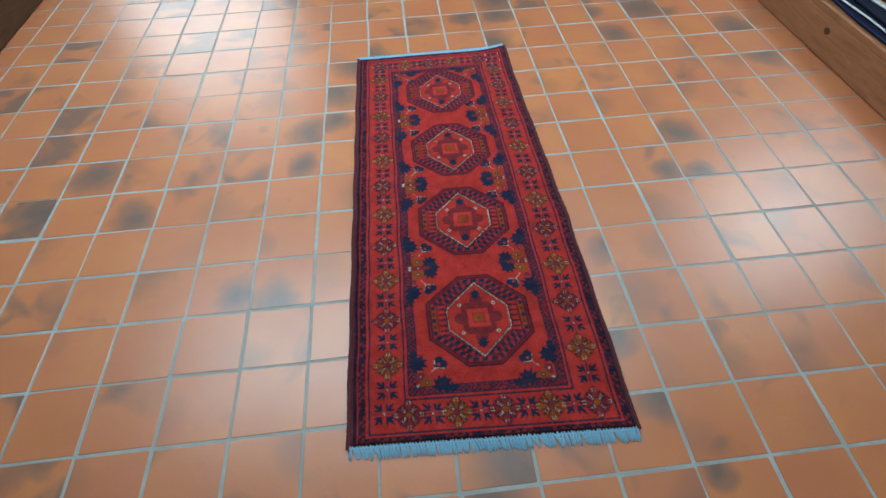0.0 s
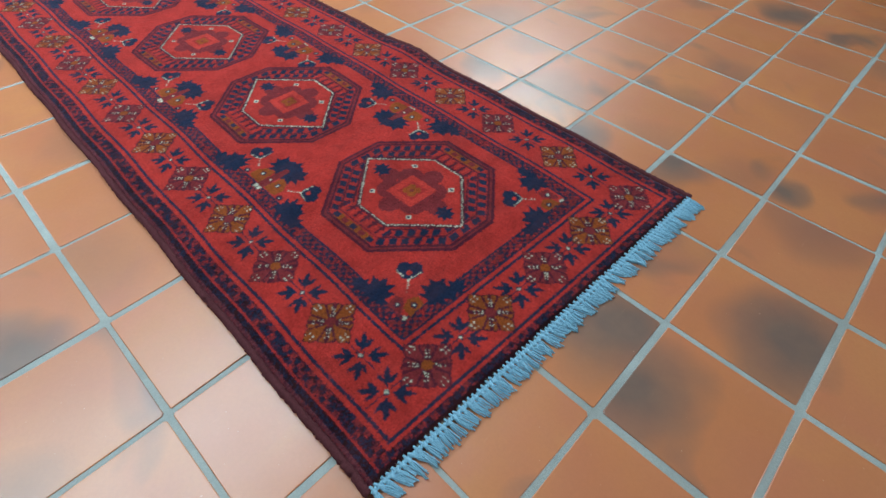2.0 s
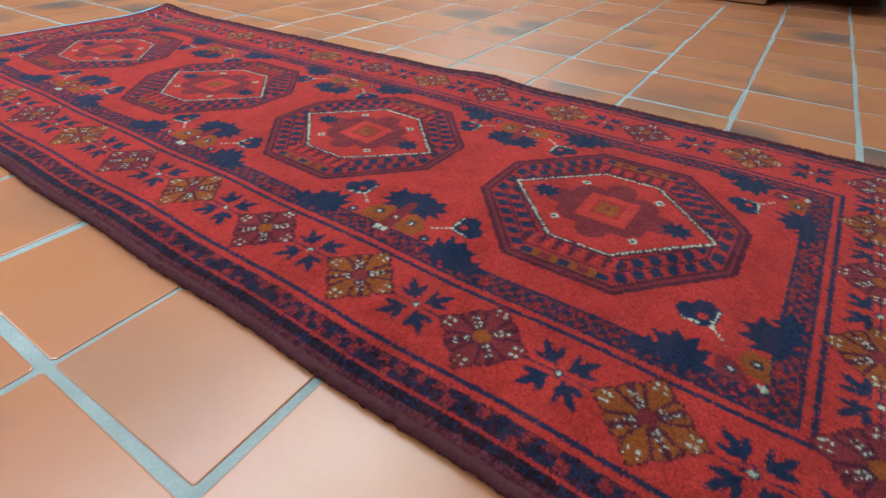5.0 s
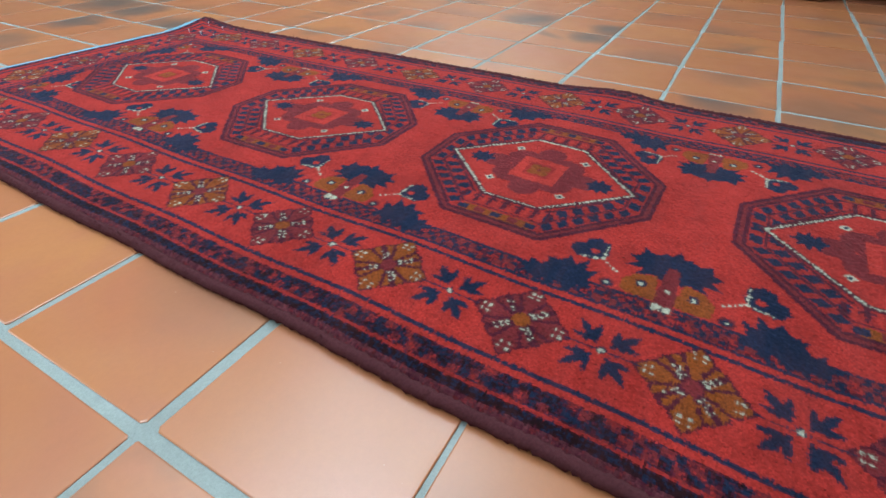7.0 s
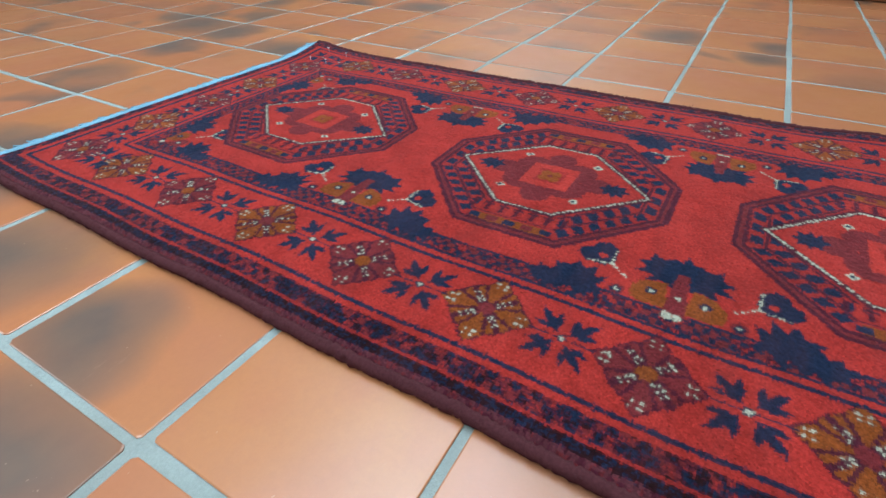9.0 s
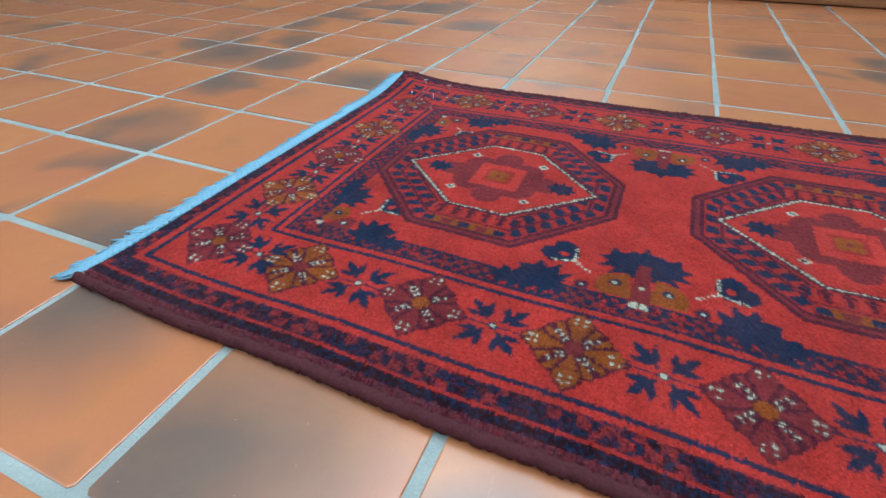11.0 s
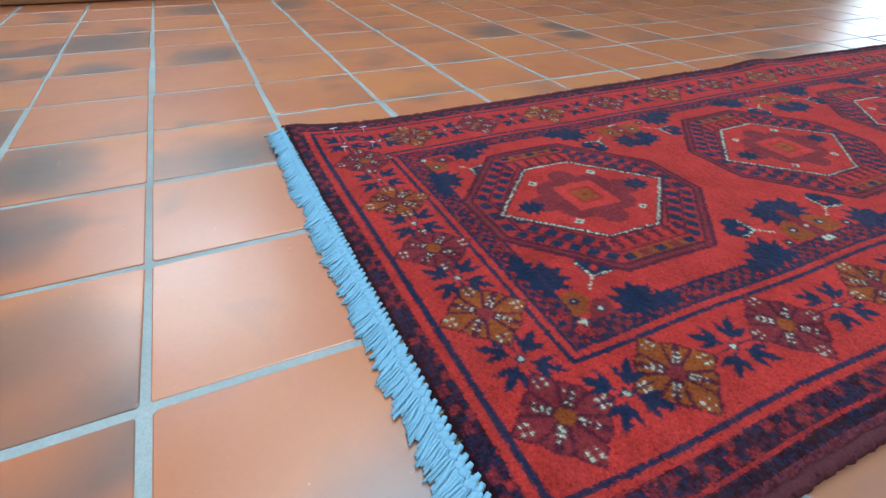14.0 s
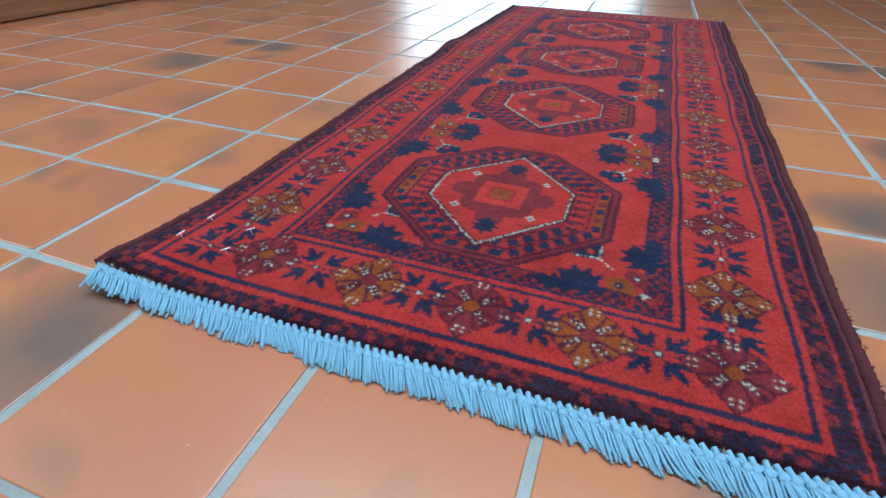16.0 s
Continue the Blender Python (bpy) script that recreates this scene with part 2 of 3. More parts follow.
# ---- the runner rug ----
RUG_W, RUG_L, PILE = 0.785, 1.985, 0.011
NX, NY = 440, 1112
CORNERS = ((0.128, -0.066), (0.930, -0.103), (0.922, 1.895), (0.160, 1.890))  # near left, near right, far right, far left


def rug_xy(p, q):
    """Rug coordinates in metres (p across, q along) to the floor plan."""
    u, v = p / RUG_W, q / RUG_L
    (ax, ay), (bx, by), (cx, cy), (dx, dy) = CORNERS
    x = (ax * (1 - u) + bx * u) * (1 - v) + (dx * (1 - u) + cx * u) * v
    y = (ay * (1 - u) + by * u) * (1 - v) + (dy * (1 - u) + cy * u) * v
    x = x + 0.010 * u * np.sin(np.pi * np.clip(v * 1.25, 0, 1)) + 0.0015 * np.sin(q * 23.0 + 2 * u)
    return x, y


def rug_z(p, q):
    """Height of the pile, with the soft ripples of a rug just unrolled."""
    u = p / RUG_W
    z = PILE + 0.0012 * np.sin(q * 9.0 + 3 * u) * np.sin(p * 7.0 + 1.0)
    z = z + 0.010 * np.exp(-(((q - 0.80) / 0.075) ** 2)) * np.clip((u - 0.80) / 0.2, 0, 1) ** 2
    far = np.hypot((RUG_W - p) / 0.16, (RUG_L - q) / 0.16)
    z = z + 0.018 * np.clip(1 - far, 0, 1) ** 2 + 0.004 * np.clip(1 - np.hypot(p / 0.1, (RUG_L - q) / 0.1), 0, 1) ** 2
    edge = np.minimum(np.minimum(p, RUG_W - p), np.minimum(q, RUG_L - q))
    return z - 0.006 * np.clip(1 - edge / 0.012, 0, 1) ** 2


RED, MAROON, NAVY, ORANGE, CREAM, PURPLE, DARK, BRIGHT, BRICK, MAUVE = range(10)
PALETTE = np.array([(0.275, 0.0205, 0.0160), (0.115, 0.0140, 0.0165), (0.0085, 0.0125, 0.0300), (0.165, 0.038, 0.0080),
                    (0.31, 0.29, 0.22), (0.048, 0.0075, 0.0150), (0.012, 0.0032, 0.0050), (0.31, 0.025, 0.0190), (0.215, 0.0160, 0.0145), (0.085, 0.022, 0.028)])
rng = np.random.default_rng(7)
PG, QG = np.meshgrid((np.arange(NX) + 0.5) * RUG_W / NX, (np.arange(NY) + 0.5) * RUG_L / NY)
KNOTS = np.full((NY, NX), RED)
IX, IY = np.meshgrid(np.arange(NX), np.arange(NY))
CX, CY = IX * 300 // NX, IY * 760 // NY  # coarser count for the woven checks


def polygon(points, colour):
    """Fill a polygon of knots, points in rug metres."""
    pts = np.asarray(points)
    i0, i1 = np.clip(((pts[:, 0].min(), pts[:, 0].max()) / np.float64(RUG_W) * NX + (-1, 2)).astype(int), 0, NX)
    j0, j1 = np.clip(((pts[:, 1].min(), pts[:, 1].max()) / np.float64(RUG_L) * NY + (-1, 2)).astype(int), 0, NY)
    p, q, inside = PG[j0:j1, i0:i1], QG[j0:j1, i0:i1], np.zeros((j1 - j0, i1 - i0), bool)
    for (ax, ay), (bx, by) in zip(pts, np.roll(pts, -1, 0)):
        if ay != by:
            inside ^= ((ay > q) != (by > q)) & (p < (bx - ax) * (q - ay) / (by - ay) + ax)
    KNOTS[j0:j1, i0:i1][inside] = colour


def disc(x, y, r, colour):
    polygon([(x + r * math.cos(a), y + r * math.sin(a)) for a in np.linspace(0, 2 * math.pi, 10)[:-1]], colour)


def stroke(points, width, colour, dash=0.0):
    """A drawn line; dash is the length of each dot and gap."""
    step, half, gone = RUG_W / NX, max(width / 2, 0.5 * RUG_W / NX), 0.0
    for (ax, ay), (bx, by) in zip(points, points[1:]):
        length = math.hypot(bx - ax, by - ay)
        for s in np.arange(0, length, step * 0.5):
            if dash and ((gone + s) / dash) % 1.0 > 0.38:
                continue
            x, y = ax + (bx - ax) * s / length, ay + (by - ay) * s / length
            i0, i1 = round((x - half) / step), round((x + half) / step)
            j0, j1 = round((y - half) / RUG_L * NY), round((y + half) / RUG_L * NY)
            KNOTS[max(j0, 0):max(j1, j0 + 1), max(i0, 0):max(i1, i0 + 1)] = colour
        gone += length


def turned(points, x, y, degrees, size=1.0, flip=1):
    c, s = math.cos(radians(degrees)), math.sin(radians(degrees))
    return [(x + size * (c * a * flip - s * b), y + size * (s * a * flip + c * b)) for a, b in points]


def leaf(x, y, degrees, size, colour=NAVY, slim=1.0):
    """A toothed palmette pointing along degrees from +q."""
    half = [(0.05, 0.0), (0.12, 0.16), (0.44, 0.22), (0.24, 0.36), (0.52, 0.50), (0.26, 0.58), (0.36, 0.80), (0.14, 0.78), (0.0, 1.0)]
    half = [(a * slim, b) for a, b in half]
    polygon(turned(half + [(-a, b) for a, b in reversed(half[:-1])], x, y, degrees, size), colour)


BLOTCH = np.random.default_rng(19).random((NY, NX))
WAVER = (0.7 * np.sin(QG * 61) + 0.5 * np.sin(PG * 73 + QG * 117), 0.7 * np.sin(PG * 57 + 1) + 0.5 * np.sin(QG * 181 + PG * 23))


def blotches(size):
    """Woven checks of about so many knots: which of two colours, and a chance for each check."""
    bx, by = ((CX + WAVER[0]) // size).astype(int), ((CY + WAVER[1]) // size).astype(int)
    return (bx + by) % 2 == 0, BLOTCH[by % NY, bx % NX]


def bands(edges, distance, where):
    """Straight border bands by distance from an edge."""
    loose = rng.random(KNOTS.shape)
    for lo, hi, kind in edges:
        here = where & (distance >= lo) & (distance < hi)
        if kind == "check":
            even, chance = blotches(3)
            KNOTS[here] = np.where(even & (chance < 0.85), np.where(loose < 0.8, NAVY, PURPLE), np.where(chance < 0.55, MAROON, np.where(loose < 0.5, BRICK, PURPLE)))[here]
        elif kind == "edge":
            KNOTS[here] = np.where(loose < 0.35, NAVY, DARK)[here]
        elif kind == "hem":
            KNOTS[here] = np.where(loose < 0.3, PURPLE, np.where(loose < 0.85, MAUVE, MAROON))[here]
        elif kind == "dark":
            even, chance = blotches(4)
            KNOTS[here] = np.where(even & (chance < 0.70), np.where(loose < 0.6, MAROON, np.where(loose < 0.85, PURPLE, BRICK)), np.where(loose < 0.18, PURPLE, np.where(loose < 0.66, NAVY, DARK)))[here]
        else:
            KNOTS[here] = kind


# borders, told by the distance from each edge; each corner is mitred
LEFT = ((0, .009, "hem"), (.009, .019, "edge"), (.019, .0225, BRICK), (.0225, .045, "dark"), (.045, .052, RED), (.052, .057, NAVY), (.057, .155, RED), (.155, .160, NAVY), (.160, .167, RED), (.167, .171, NAVY), (.171, .194, "check"), (.194, .198, NAVY))
RIGHT = ((0, .006, "hem"), (.006, .010, "edge"), (.010, .030, "dark"), (.030, .037, RED), (.037, .042, NAVY), (.042, .143, RED), (.143, .148, NAVY), (.148, .155, RED), (.155, .159, NAVY), (.159, .180, "check"), (.180, .184, NAVY))
NEAR = ((0, .010, DARK), (.010, .024, "dark"), (.024, .029, RED), (.029, .034, NAVY), (.034, .124, RED), (.124, .129, NAVY), (.129, .136, RED), (.136, .140, NAVY), (.140, .162, "check"), (.162, .166, NAVY))
BACK = ((0, .009, DARK), (.009, .027, "dark"), (.027, .036, RED), (.036, .042, NAVY), (.042, .131, RED), (.131, .136, NAVY), (.136, .143, RED), (.143, .147, NAVY), (.147, .171, "check"), (.171, .175, NAVY))
DL, DR, DN, DB = PG, RUG_W - PG, QG, RUG_L - QG
# marks where the guard line, the main border and the field begin on each side, so that the lines meet at the mitres
MARKS = ((0, .045, .057, .155, .198, 1.2), (0, .030, .042, .143, .184, 1.2), (0, .024, .034, .124, .166, 2.2), (0, .027, .042, .131, .175, 2.2))
NEAREST = np.argmin(np.stack([np.interp(d, m, (0, 1, 2, 3, 4, 24)) for d, m in zip((DL, DR, DN, DB), MARKS)]), 0)
for n, (edges, distance) in enumerate(((LEFT, DL), (RIGHT, DR), (NEAR, DN), (BACK, DB))):
    bands(edges, distance, NEAREST == n)


def rosette(x, y, colour, other):
    """An eight-petalled flower in a lozenge, with rows of cream stitches."""
    dp, dq = np.abs(PG - x), np.abs(QG - y)
    r, th = np.hypot(dp, dq), np.arctan2(QG - y, PG - x)
    size = (dp ** 1.04 + dq ** 1.04) ** (1 / 1.04)
    petal = np.abs(np.cos(4 * th))
    shape = size < 0.0470 + 0.0036 * petal
    KNOTS[shape] = colour
    KNOTS[shape & (size > 0.0440 + 0.0036 * petal)] = PURPLE
    KNOTS[shape & (r * np.abs(np.sin(4 * th - math.pi / 2)) / 4 < 0.0018) & (r > 0.009)] = PURPLE
    KNOTS[r < 0.009] = other
    for k in range(4):
        a = math.pi / 2 * k
        c, s = math.cos(a), math.sin(a)
        for d in (0.0335, 0.0395):
            for e in (-0.0046, 0.0036):
                disc(x + d * c - e * s, y + d * s + e * c, 0.0017, CREAM)
        b = a + math.pi / 4
        stroke([(x + 0.011 * math.cos(b), y + 0.011 * math.sin(b)), (x + 0.033 * math.cos(b), y + 0.033 * math.sin(b))], 0.0052, PURPLE)
        for e in (-0.0022, 0.0022):
            ox, oy = x - e * math.sin(b), y + e * math.cos(b)
            stroke([(ox + 0.0125 * math.cos(b), oy + 0.0125 * math.sin(b)), (ox + 0.029 * math.cos(b), oy + 0.029 * math.sin(b))], 0.0017, CREAM, 0.0058)


def sprig(x, y, degrees, size):
    """A three-lobed navy leaf pointing along degrees from +q."""
    lobe = [(0.0, 0.0), (0.17, 0.34), (0.13, 0.68), (0.0, 1.0), (-0.16, 0.66), (-0.14, 0.30)]
    polygon(turned([(0.03, -0.12), (0.16, 0.22), (0.0, 0.45), (-0.16, 0.22), (-0.03, -0.12)], x, y, degrees, size), NAVY)
    for turn, length in ((-40, 0.78), (0, 1.0), (40, 0.74)):
        polygon(turned(lobe, x, y, degrees + turn, size * length), NAVY)


def star(x, y, along):
    """The navy leaf cross between two rosettes."""
    turn = 90 if along else 0
    for d in (42, 138, 222, 318):
        a = radians(d + turn + 90)
        sprig(x + 0.012 * math.cos(a), y + 0.012 * math.sin(a), d + turn, 0.031)
    stroke([(x - 0.034 * (not along), y - 0.034 * along), (x + 0.034 * (not along), y + 0.034 * along)], 0.0024, NAVY)
    polygon([(x - 0.006, y), (x, y - 0.006), (x + 0.006, y), (x, y + 0.006)], NAVY)
    disc(x, y, 0.0028, CREAM)


for j in (0, 1, NY - 2, NY - 1):
    KNOTS[j] = np.where(rng.random(NX) < 0.3, CREAM, DARK)
SIDES = ((0.110, (0.239, 0.398, 0.556, 0.711, 0.868, 1.023, 1.178, 1.330, 1.481, 1.631, 1.777)),
         (RUG_W - 0.090, (0.254, 0.423, 0.576, 0.739, 0.886, 1.044, 1.204, 1.362, 1.516, 1.661, 1.792)))
for x, column in SIDES:
    for k, q in enumerate(column):
        rosette(x, q, (ORANGE, MAROON)[k % 2], (MAROON, ORANGE)[k % 2])
        if k:
            star(x, (q + column[k - 1]) / 2, True)
NEAR_P, BACK_P = (0.165, 0.300, 0.436, 0.565, 0.696), (0.113, 0.245, 0.367, 0.489, 0.628)
for row, q in ((NEAR_P, 0.081), (BACK_P, RUG_L - 0.092)):
    for k, x in enumerate(row):
        rosette(x, q, (MAROON, ORANGE)[k % 2], (ORANGE, MAROON)[k % 2])
        if k:
            star((x + row[k - 1]) / 2, q, False)
star(0.096, 0.088, False)
star(0.108, 0.160, True)
star(0.694, 0.168, True)
star(0.112, 1.832, True)
star(0.702, RUG_L - 0.082, False)
star(0.694, 1.846, True)

MID = 0.402
CENTRES = [0.384, 0.814, 1.223, 1.646]


def corner_of(x, y, points):
    return [(x + a, y + b) for a, b in points]


def scaled(points, f):
    return [(a * f, b * f) for a, b in points]


OCT = [(0.05, 0.17), (0.165, 0.067), (0.165, -0.067), (0.05, -0.17), (-0.05, -0.17), (-0.165, -0.067), (-0.165, 0.067), (-0.05, 0.17)]
HEX = [(0.0, 0.136), (0.098, 0.038), (0.098, -0.038), (0.0, -0.136), (-0.098, -0.038), (-0.098, 0.038)]


def medallion(x, y):
    """The octagonal flower of the field, with a stitched hexagon inside."""
    polygon(corner_of(x, y, OCT), PURPLE)
    polygon(corner_of(x, y, scaled(OCT, 0.962)), MAROON)
    polygon(corner_of(x, y, scaled(OCT, 0.935)), PURPLE)
    polygon(corner_of(x, y, scaled(OCT, 0.905)), BRICK)
    # navy blocks in two rows on the slanting sides and the ends
    for ring, width, count in ((0.850, 0.0072, 6), (0.725, 0.0072, 5)):
        ends = scaled(OCT, ring)
        for k, (a, b) in enumerate(zip(ends, ends[1:] + ends[:1])):
            if k in (1, 5):
                continue
            many = count if k in (0, 2, 4, 6) else count // 2
            for m in range(many):
                f = (m + 0.5) / many
                cx, cy = x + a[0] + (b[0] - a[0]) * f, y + a[1] + (b[1] - a[1]) * f
                lean = math.degrees(math.atan2(b[1] - a[1], b[0] - a[0]))
                w = math.hypot(b[0] - a[0], b[1] - a[1]) / many
                polygon(turned([(-0.40 * w, -width), (0.24 * w, -width), (0.38 * w, width), (-0.26 * w, width)], cx, cy, lean), NAVY)
        stroke(corner_of(x, y, scaled(OCT, ring - 0.062) + scaled(OCT, ring - 0.062)[:1]), 0.0030, PURPLE)
    # the two flat sides: orange checks and a comb
    for s in (-1, 1):
        polygon(corner_of(x, y, [(s * 0.149, -0.048), (s * 0.149, 0.048), (s * 0.134, 0.048), (s * 0.134, -0.048)]), ORANGE)
        for k in range(5):
            c = -0.046 + 0.023 * k
            polygon(corner_of(x, y, [(s * 0.147, c - 0.007), (s * 0.147, c + 0.007), (s * 0.136, c + 0.007), (s * 0.136, c - 0.007)]), (NAVY, MAROON)[k % 2])
        for k in range(13):
            c = -0.060 + 0.010 * k
            polygon(corner_of(x, y, [(s * 0.126, c - 0.0028), (s * 0.126, c + 0.0028), (s * 0.103, c + 0.0028), (s * 0.103, c - 0.0028)]), (PURPLE, RED)[k % 2])
    polygon(corner_of(x, y, scaled(HEX, 1.06)), PURPLE)
    polygon(corner_of(x, y, scaled(HEX, 1.03)), RED)
    ring = corner_of(x, y, HEX)
    stroke(ring + ring[:1], 0.0050, PURPLE)
    stroke(ring + ring[:1], 0.0030, CREAM, 0.0060)
    for a in range(4):
        d = 45 + 90 * a
        disc(x + 0.036 * math.cos(radians(d)), y + 0.046 * math.sin(radians(d)), 0.028, MAROON)
    for a in range(4):
        disc(x + 0.056 * math.cos(math.pi / 2 * a), y + 0.066 * math.sin(math.pi / 2 * a), 0.022, MAROON)
    polygon(corner_of(x, y, [(-0.034, -0.034), (0.034, -0.034), (0.034, 0.034), (-0.034, 0.034)]), BRIGHT)
    polygon(corner_of(x, y, [(-0.020, -0.020), (0.020, -0.020), (0.020, 0.020), (-0.020, 0.020)]), BRICK)
    for a in range(4):
        disc(x + 0.010 * math.cos(radians(45 + 90 * a)), y + 0.010 * math.sin(radians(45 + 90 * a)), 0.0085, ORANGE)
    disc(x, y, 0.0035, MAROON)
    for s in (-1, 1):
        leaf(x, y + s * 0.070, 0 if s > 0 else 180, 0.042)
        for t in (-1, 1):
            cx, cy = x + s * 0.055, y + t * 0.052
            polygon([(cx - 0.0075, cy), (cx, cy - 0.0075), (cx + 0.0075, cy), (cx, cy + 0.0075)], CREAM)
            disc(cx, cy, 0.0030, NAVY)


def cup(x, y, degrees):
    """A small navy tulip on a cream forked stem, opening along degrees."""
    polygon(turned([(-0.008, 0.002), (0.008, 0.002), (0.023, 0.018), (0.021, 0.034), (0.010, 0.040), (0.0, 0.035), (-0.010, 0.040), (-0.021, 0.034), (-0.023, 0.018)], x, y, degrees), NAVY)
    disc(*turned([(0, 0.016)], x, y, degrees)[0], 0.0050, RED)
    stem = turned([(-0.020, 0.017), (0, 0.000), (0.020, 0.017), (0, 0.0), (0, -0.026)], x, y, degrees)
    stroke(stem[:3], 0.0025, CREAM, 0.0056)
    stroke(stem[3:], 0.0025, CREAM, 0.0056)


def bouquet(x, y, side):
    """The half flower that grows from a long side between two medallions; side points inwards."""
    base = -90 * side
    for s in (-1, 1):
        leaf(x + side * 0.046, y + s * 0.008, base + s * side * 30, 0.058)
        leaf(x - side * 0.004, y + s * 0.070, base + s * side * 62, 0.066)
        leaf(x - side * 0.004, y + s * 0.095, base + s * side * 84, 0.060, NAVY, 0.7)
        cup(x + side * 0.052, y + s * 0.072, base + s * side * 52)
        polygon([(x + side * 0.008, y + s * 0.008), (x + side * 0.050, y + s * 0.014), (x + side * 0.044, y + s * 0.034), (x + side * 0.030, y + s * 0.046), (x + side * 0.010, y + s * 0.044)], ORANGE)
        disc(x + side * 0.030, y + s * 0.026, 0.0060, NAVY)
        disc(x + side * 0.030, y + s * 0.026, 0.0028, CREAM)
        disc(x + side * 0.014, y + s * 0.058, 0.0085, MAROON)
        disc(x + side * 0.014, y + s * 0.058, 0.0055, NAVY)
        disc(x + side * 0.014, y + s * 0.058, 0.0026, CREAM)
    leaf(x + side * 0.052, y, base, 0.055, NAVY, 0.8)
    polygon([(x + side * 0.004, y - 0.011), (x + side * 0.072, y - 0.006), (x + side * 0.072, y + 0.006), (x + side * 0.004, y + 0.011)], MAROON)
    disc(x + side * 0.030, y, 0.0026, CREAM)
    for s in (-1, 1):
        polygon([(x - 0.003, y + s * 0.001), (x - 0.003, y + s * 0.009), (x + side * 0.006, y + s * 0.009), (x + side * 0.006, y + s * 0.001)], CREAM)


def spray(x, y, sx, sy):
    """The flower that fills a corner of the field."""
    tilt = math.degrees(math.atan2(-sx, sy))
    leaf(x - sx * 0.002, y + sy * 0.050, tilt + sx * sy * 22, 0.062)
    leaf(x + sx * 0.050, y - sy * 0.002, tilt - sx * sy * 22, 0.062)
    leaf(x + sx * 0.082, y - sy * 0.004, -90 * sx, 0.050, NAVY, 0.7)
    leaf(x - sx * 0.004, y + sy * 0.082, 0 if sy > 0 else 180, 0.050, NAVY, 0.7)
    cup(x + sx * 0.060, y + sy * 0.060, tilt)
    polygon(corner_of(x, y, [(sx * 0.014, sy * 0.003), (sx * 0.046, sy * 0.004), (sx * 0.050, sy * 0.024), (sx * 0.034, sy * 0.032), (sx * 0.018, sy * 0.022)]), ORANGE)
    polygon(corner_of(x, y, [(sx * 0.003, sy * 0.014), (sx * 0.018, sy * 0.022), (sx * 0.030, sy * 0.036), (sx * 0.024, sy * 0.050), (sx * 0.004, sy * 0.046)]), MAROON)
    for a, b in ((0.034, 0.015), (0.015, 0.034)):
        disc(x + sx * a, y + sy * b, 0.0055, NAVY)
        disc(x + sx * a, y + sy * b, 0.0027, CREAM)
    disc(x + sx * 0.006, y + sy * 0.006, 0.0045, CREAM)


FIELD = (0.191, RUG_W - 0.186, 0.160, RUG_L - 0.169)
for c0, c1 in zip(CENTRES, CENTRES[1:]):
    bouquet(FIELD[0], (c0 + c1) / 2, 1)
    bouquet(FIELD[1], (c0 + c1) / 2, -1)
for sx, x in ((1, FIELD[0]), (-1, FIELD[1])):
    for sy, y in ((1, FIELD[2]), (-1, FIELD[3])):
        spray(x, y, sx, sy)
for c in CENTRES:
    medallion(MID, c)

rug = thing("runner_rug", "red hand-knotted wool runner with navy medallions on the tiles", "rug")


